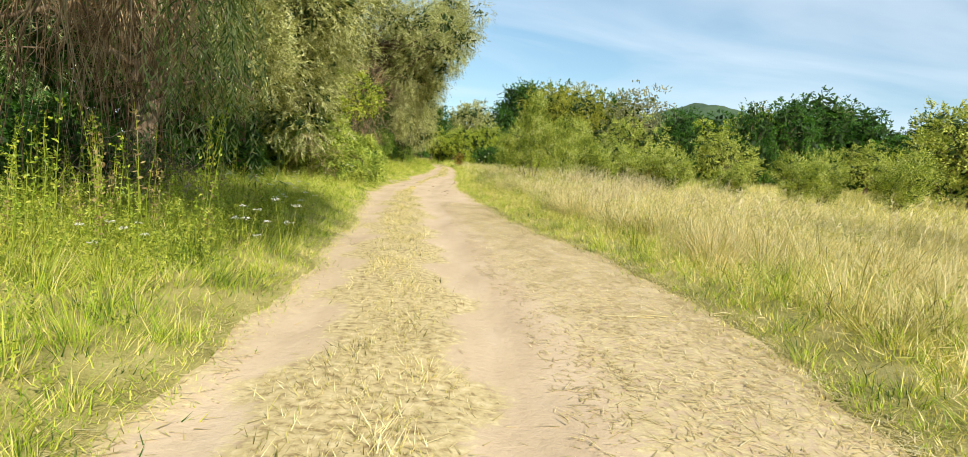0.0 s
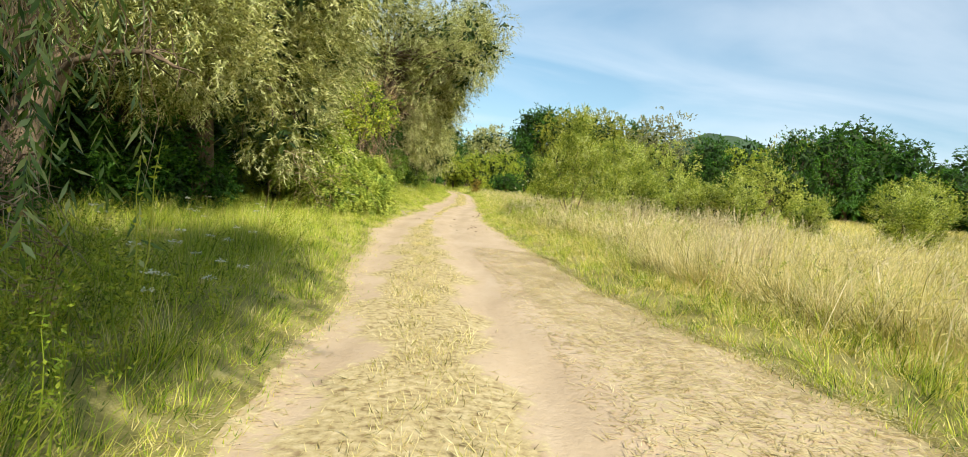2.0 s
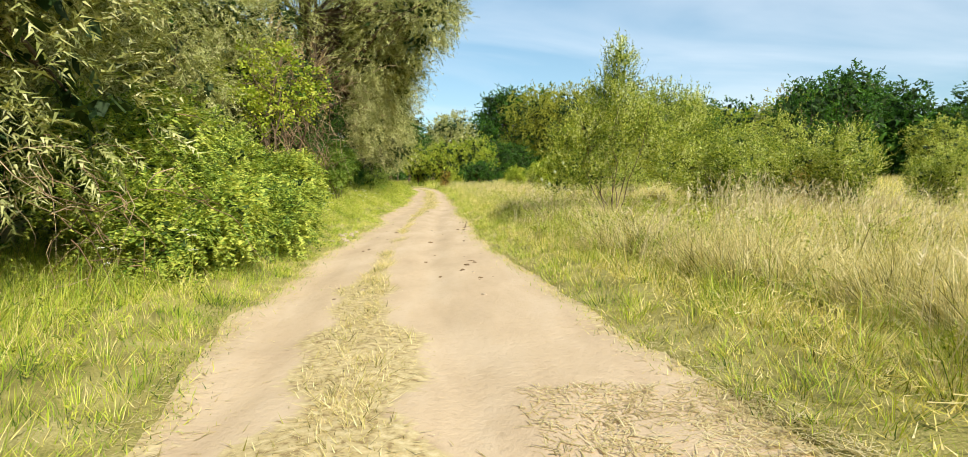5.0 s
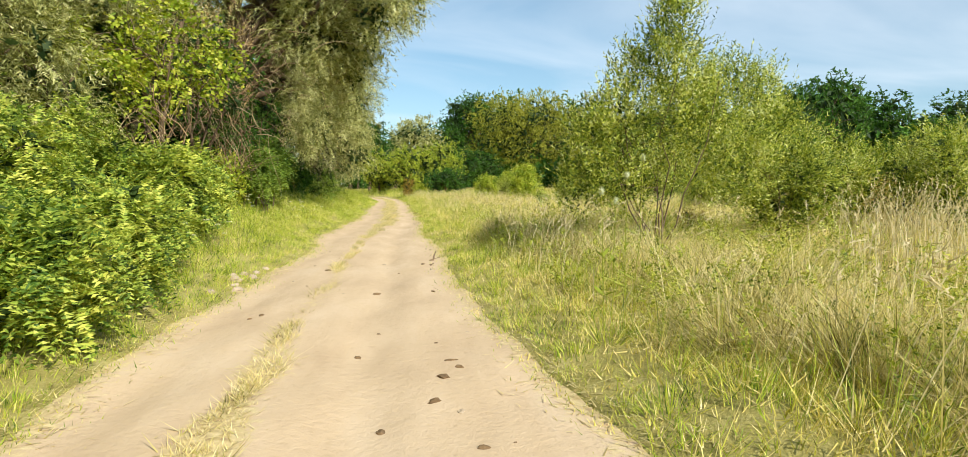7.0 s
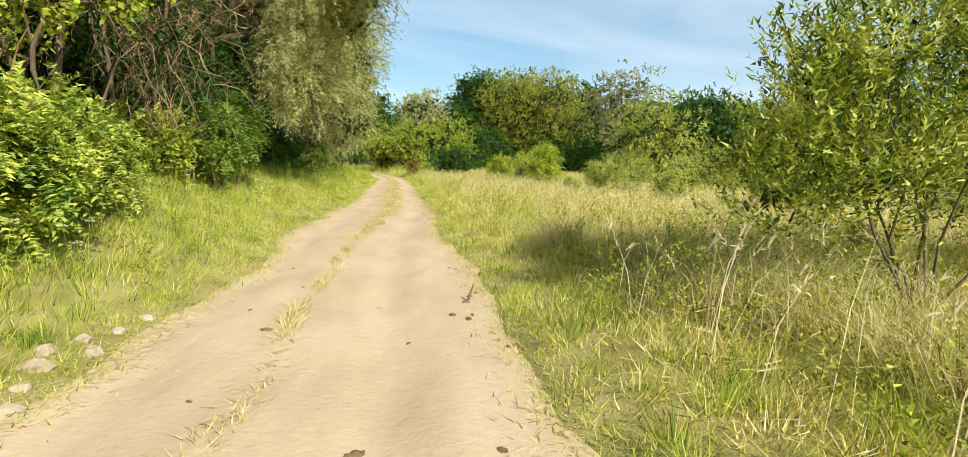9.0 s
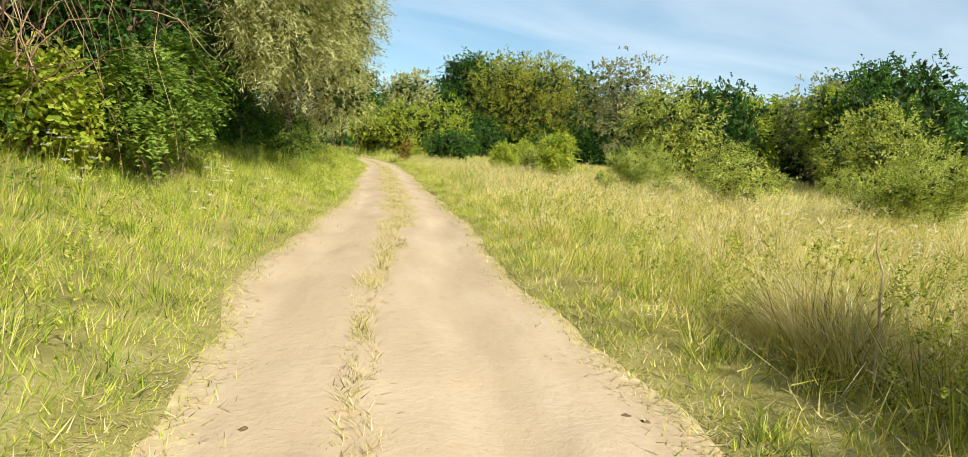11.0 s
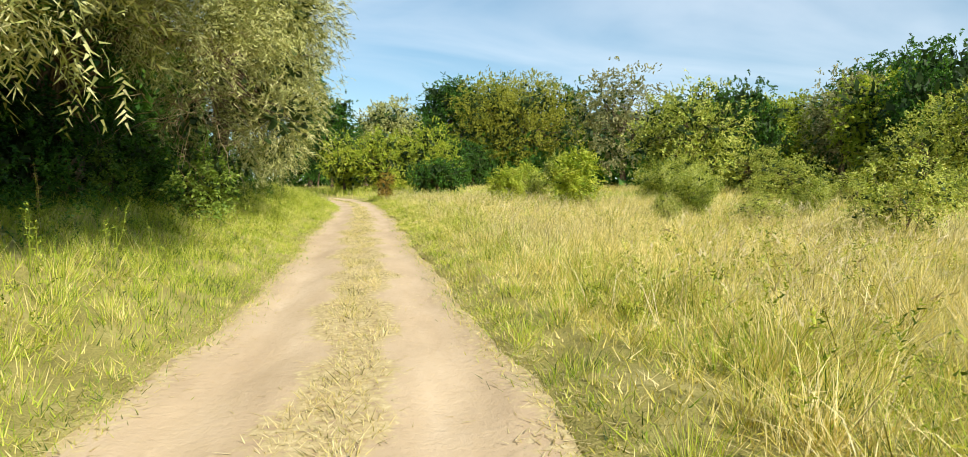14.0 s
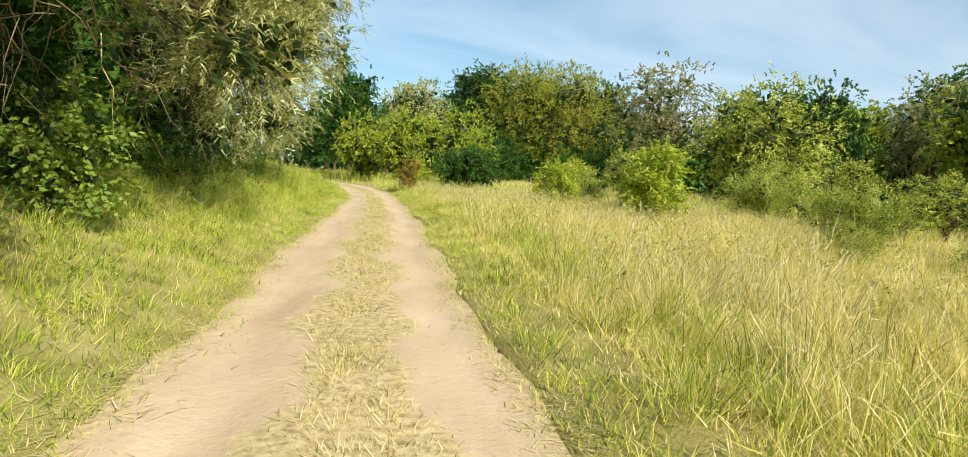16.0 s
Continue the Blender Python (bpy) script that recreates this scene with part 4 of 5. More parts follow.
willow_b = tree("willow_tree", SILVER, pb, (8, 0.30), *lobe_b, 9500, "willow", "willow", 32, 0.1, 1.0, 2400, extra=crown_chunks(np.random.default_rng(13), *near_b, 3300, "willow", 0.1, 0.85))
pc = (-8.2, 44.8)
q = lobes_in(np.random.default_rng(5), 44, (1.2, -0.3, 7.6), (3.0, 4.4, 4.0), (0.9, 1.7), True)
ok = (q[0][:, 2] > 5.0) & ((q[0][:, 1] > -0.8) | (q[0][:, 2] > 8.5)) & ((q[0][:, 0] > 1.2) | (q[0][:, 2] > 6.3))
lobe_c = join(at(pc, [(-5.4, 45.5, 2.5, 0.75), (-5.6, 45.9, 3.4, 1.0), (-5.1, 46.4, 4.4, 1.0), (-5.9, 46.6, 5.2, 0.9), (-4.8, 46.2, 5.8, 1.1), (-5.0, 44.8, 6.4, 1.1), (-4.6, 43.6, 7.0, 1.2),
                      (-3.9, 46.0, 6.8, 1.2), (-4.2, 45.4, 8.2, 1.2), (-4.4, 46.4, 9.4, 1.2), (-3.0, 43.2, 6.0, 0.9), (-2.4, 42.2, 6.9, 1.0), (-1.9, 41.2, 7.6, 0.9), (-3.4, 42.4, 7.3, 1.0), (-2.8, 41.2, 8.3, 1.0), (-3.6, 44.0, 6.7, 1.0), (-3.9, 45.8, 4.9, 0.8), (-3.5, 44.8, 5.5, 0.9), (-4.4, 46.6, 4.4, 0.7),
                      (-9.2, 43.8, 5.8, 1.2), (-9.0, 43.4, 7.4, 1.3), (-9.4, 43.8, 9.0, 1.3), (-8.6, 42.6, 10.2, 1.2), (-9.2, 44.2, 11.6, 1.2), (-8.2, 42.4, 6.8, 1.1), (-8.0, 42.8, 8.6, 1.2)]),
              (q[0][ok], q[1][ok]))
tuft = at(pc, [(-5.6, 45, 2.1, 0.38), (-5.62, 44.7, 2.6, 0.5), (-5.45, 44.9, 2.85, 0.42), (-5.72, 44.5, 3.6, 0.55), (-5.3, 44.7, 3.75, 0.5), (-5.32, 44.2, 4.6, 0.6), (-5.6, 45.1, 1.9, 0.3), (-5.5, 45.2, 2.4, 0.34), (-5.92, 44.6, 3.1, 0.35), (-5.52, 44.4, 4.1, 0.45), (-6.02, 44.2, 5, 0.5)])
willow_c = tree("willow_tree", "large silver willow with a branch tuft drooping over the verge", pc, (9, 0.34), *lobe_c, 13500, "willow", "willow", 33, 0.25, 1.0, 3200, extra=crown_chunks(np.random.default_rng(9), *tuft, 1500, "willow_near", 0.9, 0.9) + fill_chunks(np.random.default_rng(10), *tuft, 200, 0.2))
pe = (-9.6, 55.0)
q = lobes_in(np.random.default_rng(6), 30, (1.0, 0.4, 7.4), (2.6, 3.6, 3.2), (0.9, 1.6), True)
over = at(pe, [(-3.7, 54.9, 9.7, 1.4), (-2.4, 56.1, 11.2, 1.3), (-1.8, 57.3, 10.2, 1.0), (-3.2, 57.8, 12.1, 1.4), (-1.2, 55.6, 12.4, 1.0), (-3.9, 53.9, 11.6, 1.5), (-2.9, 55.6, 13.6, 1.4), (-4.9, 56.1, 14.1, 1.7)])
more = lobes_in(np.random.default_rng(8), 20, (-3.9, 55.4, 10.7), (2.0, 2.6, 2.9), (0.8, 1.3))
drape = at(pe, [(-6.6, 52.0, 3.2, 0.55), (-5.6, 52.0, 2.9, 0.45), (-5.0, 52.2, 3.2, 0.45), (-4.7, 52.6, 3.5, 0.5), (-6.0, 52.0, 3.7, 0.6), (-7.2, 52.2, 3.6, 0.6), (-5.3, 52.2, 4.0, 0.6), (-6.7, 52.2, 4.4, 0.7), (-5.8, 52.4, 4.8, 0.7)])
lobe_e = join(over, (more[0] - np.array([pe[0], pe[1], 0]), more[1]), at(pe, [(-7.2, 52.8, 4.4, 0.8), (-8.0, 52.6, 4.6, 0.8), (-6.2, 52.8, 5.4, 0.8), (-6.1, 53.8, 4.6, 0.8), (-6.6, 54.4, 5.4, 1.0), (-5.2, 55.6, 1.9, 0.8), (-5.6, 56.2, 2.6, 0.9), (-5.0, 55.4, 3.2, 0.9), (-5.0, 56.6, 2.0, 0.8), (-4.9, 55.0, 4.4, 0.9), (-4.8, 56.2, 4.6, 1.0), (-5.1, 54.8, 5.8, 1.0), (-5.0, 56.4, 6.4, 1.1), (-5.6, 57.6, 3.6, 1.1), (-5.9, 58.8, 2.2, 1.0), (-5.4, 55.8, 7.6, 1.2), (-6.0, 54.6, 7.0, 1.1)]),
              (q[0][q[0][:, 2] > 5.0], q[1][q[0][:, 2] > 5.0]))
tree("willow_tree", "grey-green willow over a shaded hollow", pe, (8, 0.28), *lobe_e, 13000, "willow", "willow", 36, 0.2, 1.0, 2600, extra=crown_chunks(np.random.default_rng(12), *drape, 1500, "willow_near", 0.7, 1.0))
pd = (-9.0, 65.5)
lobe_d = join(at(pd, [(-7.0, 64.0, 1.5, 0.9), (-6.7, 66.0, 1.8, 1.0), (-7.2, 68.0, 1.8, 1.0), (-6.4, 64.6, 3.3, 1.1), (-6.0, 66.2, 4.8, 1.2), (-5.9, 65.4, 6.4, 1.2), (-6.4, 68.0, 3.8, 1.2), (-7.6, 62.6, 2.6, 1.0), (-7.0, 63.0, 4.6, 1.1), (-7.8, 61.2, 1.3, 0.9), (-8.4, 60.4, 2.4, 1.1), (-7.6, 63.0, 1.0, 0.8), (-8.6, 61.6, 4.0, 1.3), (-7.6, 69.6, 1.4, 1.0)]),
              lobes_in(rng, 36, (1.3, 0.4, 6.8), (2.2, 3.4, 3.8), (0.9, 1.5), True))
willow_d = tree("willow_tree", "green-grey willow with leaves down to the grass", pd, (8, 0.28), *lobe_d, 7500, "willow", "willow", 34, 0.15, 1.0, 1800)
for x, y, a, s, tall in ((-12.2, 30.0, 20, 0.95, 1.0), (-11.4, 37.5, -25, 0.9, 1.05)):
    placed(willow_b, x, y, a, s, tall)
placed(willow_d, -11.6, 75.5, -12, 1.0, 1.1)

pf = (-9.2, 34.4)
tree("willow_tree", "small silver willow behind the robinia bushes", pf, (3.4, 0.07), *at(pf, [(-8.6, 33.8, 2.6, 0.6), (-8.8, 34.4, 3.5, 0.8), (-8.3, 33.4, 3.2, 0.5), (-9.4, 33.8, 4.2, 0.9), (-9.8, 34.4, 3.2, 0.8), (-8.2, 34.2, 2.2, 0.5), (-8.9, 33.4, 2.0, 0.6)]), 1500, "willow", "willow", 37, 0.3, 0.95, 250, 0.25, 2)

# bare leaning trunks between the bushes
for x, y, top, r in ((-8.2, 37.8, (-7.4, 38.4, 6.0), 0.07), (-8.8, 38.6, (-8.6, 39.4, 6.5), 0.08)):
    ob = tagged(new("bare_tree", mesh_of("bare_tree", [tube(bent(rng, (x, y, -0.1), top, 0.05, 0.2, 9), np.linspace(r * 1.2, r * 0.7, 9), 9)], M["bark"], True)), "bare leaning brown tree in the thicket", "tree")


def twigs(name, label, place, n, reach, spread, down, seed, r=0.008):
    """A tangle of bare twigs that start about one place and arch outwards and down."""
    rng = np.random.default_rng(seed)
    ch = []
    for _ in range(n):
        a = np.array(place[:3]) + rng.normal(0, place[3], 3) * np.array([1, 1, 0.7])
        d = unit(rng.normal(0, 1, 3) * np.array([1, 1, 0.5]))
        b = a + d * spread * rng.uniform(0.3, 1.0) + np.array([0, 0, -down * rng.uniform(0.4, 1.1)])
        ch.append(tube(bent(rng, a, b, 0.12, 0.35, 6), np.linspace(r * rng.uniform(0.6, 1.4), 0.002, 6), 3))
        if rng.uniform() < 0.6:
            c = a + (b - a) * rng.uniform(0.3, 0.7)
            ch.append(tube(bent(rng, c, c + unit(rng.normal(0, 1, 3)) * reach, 0.0, 0.3, 4), np.linspace(r * 0.5, 0.0015, 4), 3))
    return tagged(new(name, mesh_of(name, ch, M["twig"])), label, "branches", kind="stuff")


twigs("dead_vines", "tangle of dead reddish-brown hanging vines", (-5.6, 9.8, 4.3, 0.55), 210, 0.9, 1.1, 3.3, 1, 0.015)
twigs("dead_vines", "curtain of dry brown vines before the leaning trunk", (-4.95, 10.3, 4.4, 0.4), 130, 0.8, 0.7, 3.4, 16, 0.013)
twigs("dead_vines", "heap of dry grey vine at the foot of the willow", (-5.2, 10.2, 0.9, 0.5), 160, 0.5, 0.8, 0.5, 17, 0.010)
twigs("dead_vines", "bare curved grey twigs hanging in the shade", (-6.2, 9.7, 4.0, 0.45), 40, 0.9, 1.4, 2.4, 2, 0.016)
twigs("dead_branches", "dry leafless branches over the young trees", (-7.3, 39.4, 3.6, 0.7), 120, 0.6, 1.5, 1.4, 3, 0.008)
twigs("dead_branches", "dry brown branches inside the willow", (-6.4, 42.0, 5.4, 0.9), 80, 0.7, 1.6, 0.6, 4, 0.012)
twigs("dead_branches", "bare twigs at the edge of the bushes", (-5.4, 22.6, 1.3, 0.5), 45, 0.5, 1.1, 0.5, 5, 0.008)
twigs("dead_branches", "bare pale branches under the willow", (-6.7, 53.4, 2.8, 0.5), 60, 0.6, 1.4, 0.6, 6, 0.010)
twigs("dead_branches", "pale bare branches hanging into the shade", (-6.6, 52.4, 4.2, 0.5), 45, 0.6, 1.4, 0.7, 7, 0.012)

twigs("dead_branches", "pale dead branches sticking out of the robinia", (-6.0, 32.6, 2.2, 0.25), 26, 0.4, 0.7, -0.5, 14, 0.011)
twigs("dead_branches", "pale dead branches sticking out of the scrub", (-6.2, 37.6, 1.8, 0.25), 26, 0.5, 1.0, -0.6, 15, 0.009)

# ---------------------------------------------------------------- shaded wood behind the willows
# dark leaf colour here stands in for the shade inside the wood
rng = np.random.default_rng(22)
lb, lr = lobes_in(rng, 44, (0, 0, 5.2), (4.2, 4.2, 5.0), (1.2, 2.0))
wood = tree("woodland_tree", "woodland tree with leaves darkened to stand in for shade", (-14.5, 12), (7, 0.2), lb, lr, 1500, "far", "dark", 41, 0.2, 0.65, 700, 0.6)
for x, y, a, s in ((-15, 22, 80, 1.1), (-15, 34, 170, 1.1), (-14.5, 46, 200, 1), (-15, 58, 300, 1.1), (-18, 69, 20, 1.2), (-21, 80, 60, 1.2), (-26, 92, 100, 1.3)):
    placed(wood, x, y, a, s)

for x, y, a, s in ((-8.8, 42.4, 50, 0.5), (-9.6, 40.2, 140, 0.55), (-9.4, 47.4, 250, 0.5), (-9.8, 51.0, 20, 0.5), (-8.9, 19.6, 120, 0.42), (-9.6, 23.0, 220, 0.5), (-7.7, 44.0, 80, 0.36), (-8.9, 53.4, 10, 0.45)):
    placed(wood, x, y, a, s)

# the thicket that closes the wood behind the willows; its dark colour paints the shaded interior
n = 44000
y = rng.uniform(4, 112, n)
x = np.interp(y, [4, 20, 36, 60, 75, 92, 112], [-12.5, -11.5, -12.5, -11.5, -13.0, -17.0, -22.0]) - 3.5 * rng.uniform(0, 1, n) ** 1.2 + 0.5 * np.sin(y * 1.3)
z = 8.5 * rng.uniform(0, 1, n) ** 0.85
p = np.stack([x, y, z], 1)
tagged(new("thicket", mesh_of("thicket", [leaves(p, rand_dir(rng, n), rand_dir(rng, n), rng.uniform(0.35, 0.8, n), rng.uniform(0.2, 0.5, n), "slim")], M["dark"])), "dense thicket behind the willows, coloured dark as wood shade", "thicket", kind="stuff")


def bush(place, size, n, kind, mat, seed, label, name="shrub", scale=1.0, nl=22, fill=350, droop=0.2, stems=4, fill_size=0.16, round_=0.42):
    rr = np.random.default_rng(seed + 500)
    m = min(size)
    lb, lr = lobes_in(rr, nl, (0, 0, size[2] * 0.5), (size[0] * 0.78, size[1] * 0.78, size[2] * round_), (m * 0.16, m * 0.30))
    return tree(name, label, place, (size[2] * 0.6, 0.018), lb, lr, n, kind, mat, seed, droop, scale, fill, fill_size, stems, "shrub", 0.014)


# undergrowth leaves are darkened in colour to imitate the shaded hollows
under = bush((-9.0, 19.0), (1.7, 1.7, 2.2), 850, "leafy", "dark", 56, "leafy undergrowth, coloured dark to stand in for shade", "undergrowth_bush", 1.3, fill=500, fill_size=0.25)
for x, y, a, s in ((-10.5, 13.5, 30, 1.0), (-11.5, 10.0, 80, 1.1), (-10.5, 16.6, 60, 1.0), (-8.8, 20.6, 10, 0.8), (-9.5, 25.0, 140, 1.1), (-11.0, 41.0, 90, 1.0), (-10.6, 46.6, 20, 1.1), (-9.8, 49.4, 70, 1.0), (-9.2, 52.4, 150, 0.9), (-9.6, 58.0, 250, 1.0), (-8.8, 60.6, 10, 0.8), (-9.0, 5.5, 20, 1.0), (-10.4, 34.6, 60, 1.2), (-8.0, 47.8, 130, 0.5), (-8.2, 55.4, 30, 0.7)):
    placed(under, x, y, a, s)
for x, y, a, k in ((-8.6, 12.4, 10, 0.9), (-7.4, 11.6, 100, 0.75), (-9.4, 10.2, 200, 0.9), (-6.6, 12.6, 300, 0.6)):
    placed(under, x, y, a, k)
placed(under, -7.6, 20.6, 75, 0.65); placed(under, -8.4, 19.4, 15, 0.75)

# ---------------------------------------------------------------- robinia and scrub on the bank
ROB = "bushy young robinia with feathery green leaves"
rob_a = bush((-6.6, 25.4), (1.5, 1.7, 2.7), 3000, "pinnate", "robinia", 51, ROB, scale=1.2)
rob_b = bush((-5.2, 24.0), (1.0, 1.2, 1.6), 2200, "pinnate", "robinia", 52, ROB, scale=1.2)
for x, y, a, s in ((-6.5, 28.4, 120, 0.95), (-7.6, 31.6, 210, 0.85), (-8.4, 28.2, 300, 1.05), (-8.4, 34.4, 30, 0.85)):
    placed(rob_a, x, y, a, s)
for x, y, a, s in ((-5.0, 26.2, 100, 0.9), (-5.0, 28.0, 200, 0.9), (-5.5, 25.0, 280, 0.9), (-5.6, 30.0, 20, 0.85), (-6.5, 33.3, 50, 1.25), (-6.6, 35.2, 150, 1.0)):
    placed(rob_b, x, y, a, s)
pl = (-7.2, 36.6)
lime_a = tree("young_tree", "bright fresh-green young tree by the willows", pl, (3.4, 0.04), *at(pl, [(-6.1, 36.4, 3.25, 0.35), (-6.5, 36.2, 3.75, 0.4), (-7, 36, 3.05, 0.5), (-7.3, 35.6, 2.55, 0.35), (-7.6, 35.8, 3.55, 0.5), (-7.9, 36.2, 4.35, 0.45), (-6.9, 36.2, 4.25, 0.35), (-7.9, 35.4, 2.85, 0.4), (-6.6, 36, 2.75, 0.3), (-8.3, 35.8, 3.75, 0.45), (-5.9, 36.6, 3.85, 0.25)]), 620, "broad", "lime", 53, 0.1, 1.25, 30, 0.16, 3)
sap = bush((-6.3, 41.3), (0.42, 0.42, 2.7), 620, "pinnate", "mid", 54, "slender feathery robinia sapling", "sapling", 1.5, nl=16, fill=30, stems=2, round_=0.24)
placed(sap, -6.5, 43.0, 80, 1.2); placed(sap, -6.8, 42.0, 200, 0.95); pv = (-8.0, 39.6)
tree("dry_vine", "brown dried vine over a bare tree", pv, (4.5, 0.05), *at(pv, [(-7.4, 39.2, 4.4, 0.8), (-7.0, 39.6, 3.4, 0.7), (-8.2, 39.0, 5.2, 0.9), (-7.8, 38.6, 3.6, 0.7), (-8.6, 39.8, 4.2, 0.8), (-7.2, 40.4, 4.8, 0.8), (-6.6, 39.2, 2.6, 0.5), (-6.8, 40.2, 4.0, 0.6)]), 800, "slender", "dry", 58, 0.1, 0.8, 500, 0.2, 3, "vine")
vine = bush((-7.6, 40.6), (1.0, 0.9, 1.5), 1300, "broad", "lime", 55, "leafy bright-green hop-covered bush", scale=1.1)
placed(vine, -9.2, 41.6, 120, 1.3); placed(vine, -8.4, 39.4, 60, 1.0)
broad = bush((-6.5, 53.7), (0.8, 0.7, 1.6), 420, "broad", "mid", 57, "green broad-leaved bush at the wood edge", scale=0.9, fill=160)
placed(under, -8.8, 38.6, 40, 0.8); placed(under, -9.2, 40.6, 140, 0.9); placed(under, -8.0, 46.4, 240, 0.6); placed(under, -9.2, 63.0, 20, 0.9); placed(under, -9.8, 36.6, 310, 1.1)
placed(broad, -7.8, 52.6, 90, 0.7); placed(broad, -7.4, 59.0, 200, 0.6)

# ---------------------------------------------------------------- scrub at the right of the track
pr = (2.2, 31.3)
birch = tree("shrub", "tall slender shrub with small yellow-green leaves", pr, (3.0, 0.012), *at(pr, [(2.2, 31.0, 2.1, 0.5), (2.3, 31.0, 2.9, 0.45), (2.3, 31.0, 3.6, 0.34), (2.35, 31.0, 4.0, 0.2), (2.0, 31.2, 3.2, 0.3), (1.3, 31.2, 1.5, 0.55), (1.5, 31.0, 2.3, 0.4), (0.9, 31.4, 1.1, 0.4), (1.8, 31.4, 1.2, 0.5), (3.0, 31.6, 1.7, 0.6), (3.4, 31.8, 2.4, 0.45), (3.9, 32.0, 1.5, 0.6), (4.4, 32.4, 2.2, 0.45), (2.9, 31.5, 2.5, 0.35), (1.0, 31.1, 2.0, 0.3), (3.2, 32.0, 2.9, 0.3), (3.8, 32.2, 3.0, 0.35), (4.6, 32.8, 2.9, 0.4), (1.7, 31.3, 2.9, 0.3), (5.0, 33.0, 2.2, 0.5)]),
             5600, "slender", "slender", 61, -0.5, 0.85, 420, 0.12, 9, "shrub", 0.010, 0.3)
shr = bush((5.7, 33.6), (1.35, 1.35, 2.6), 2600, "slender", "slender", 62, "dense yellow-green shrub in the dry grass", scale=0.9, fill=250)
for x, y, a, s in ((7.6, 35.2, 10, 1.05), (9.6, 34.2, 90, 1.0), (9.6, 47.0, 150, 0.75), (11.8, 48.4, 40, 0.95), (5.0, 57.0, 30, 0.34), (6.9, 59.4, 80, 0.62), (9.6, 57.6, 200, 0.5), (10.2, 70.0, 110, 0.85), (6.6, 73.5, 10, 1.0), (13.5, 74.0, 60, 1.0), (9.0, 63.5, 60, 0.6)):
    placed(shr, x, y, a, s)
for x, y, a, s in ((15.0, 31.4, 20, 1.0), (17.2, 33.6, 80, 1.1), (13.4, 35.4, 130, 0.8), (19.5, 31.0, 200, 1.2)):
    placed(shr, x, y, a, s)
small = bush((8.0, 52.0), (1.2, 1.2, 1.7), 950, "leafy", "shrub", 65, "low rounded yellow-green shrub in the meadow", scale=0.8, fill=150)
rng = np.random.default_rng(28)
for k in range(20):
    y = rng.uniform(44, 80)
    x = rng.uniform(np.interp(y, [44, 56, 62, 80], [8.0, 5.0, 5.5, 4.0]), np.interp(y, [44, 80], [17, 22]))
    placed(small, x, y, rng.uniform(0, 360), rng.uniform(0.45, 1.0), rng.uniform(0.6, 1.15))
lime_r = bush((5.6, 68.3), (1.5, 1.5, 2.5), 1100, "leafy", "lime", 63, "bright lime-green bush in the meadow", scale=1.6, fill=150)
placed(lime_r, 3.6, 75.0, 60, 0.75); placed(lime_r, 6.4, 83.0, 160, 0.9)
rusty = bush((8.6, 36.3), (0.7, 0.7, 1.5), 380, "leafy", "rust", 66, "rust-brown drying herb bush in the meadow", scale=0.8, fill=40)
placed(rusty, 10.2, 37.4, 70, 1.1); placed(rusty, 9.7, 35.5, 190, 0.8); placed(rusty, 4.6, 35.6, 250, 0.5)
bush((10.6, 11.6), (1.5, 1.5, 4.6), 1300, "broad", "shrub", 64, "young leafy tree standing in the meadow", "young_tree", 1.3, fill=150)

# ---------------------------------------------------------------- far trees
def far_tree(place, h, r, mat, seed, label, n=1600, scale=2.0, low=0.04, nl=54, name="tree", fill=500):
    rr = np.random.default_rng(seed + 900)
    lb, lr = lobes_in(rr, nl, (0, 0, h * (0.5 + low / 2) - 0.4 * scale), (max(r * .78 - 0.6 * scale, r * .4), max(r * .78 - 0.6 * scale, r * .4), h * (0.5 - low / 2) - r * 0.26 - 0.5 * scale), (r * .22, r * .40))
    return tree(name, label, place, (h * .6, r * .045), lb, lr, n, "far", mat, seed, 0.1, scale, fill, scale * 1.1)


dk = far_tree((51.5, 105.5), 17.2, 7.5, "dark", 71, "tall dark-green broadleaf tree in the tree line", 1900, 1.15, fill=1100)
ol = far_tree((19.5, 152), 22.0, 13.0, "olive", 72, "wide dome-shaped olive-green tree", 15000, 0.72, nl=70, fill=4500)
gr = far_tree((30.0, 131), 18.6, 8.6, "grey", 75, "thin-leaved greyish tree in the tree line", 2600, 1.0, fill=150)
lm = far_tree((18.6, 85.5), 8.8, 5.0, "shrub", 73, "spreading light-green bushy tree", 3200, 0.55, low=0.0)
placed(dk, 50, 108, 130, 0.95, 0.95); placed(dk, 45, 100, 250, 0.85, 0.92); placed(dk, 40, 112, 300, 0.8, 0.8)
lt = far_tree((50, 120), 15.0, 5.6, "lime", 76, "bright green robinia in the tree line", 2000, 1.1)
yb = far_tree((-3.6, 93.5), 6.0, 2.7, "lime", 74, "bright yellow-green bush at the bend", 1800, 0.5, low=0.0)
placed(yb, 0.8, 94.5, 90, 0.95, 1.2); placed(yb, -6.6, 97, 40, 0.9, 1.1); placed(yb, -1.5, 104, 150, 1.0, 1.1)
far_tree((0.6, 86.5), 3.2, 2.5, "dark", 77, "low dark-green bush at the bend", 1500, 0.4, low=0.0)
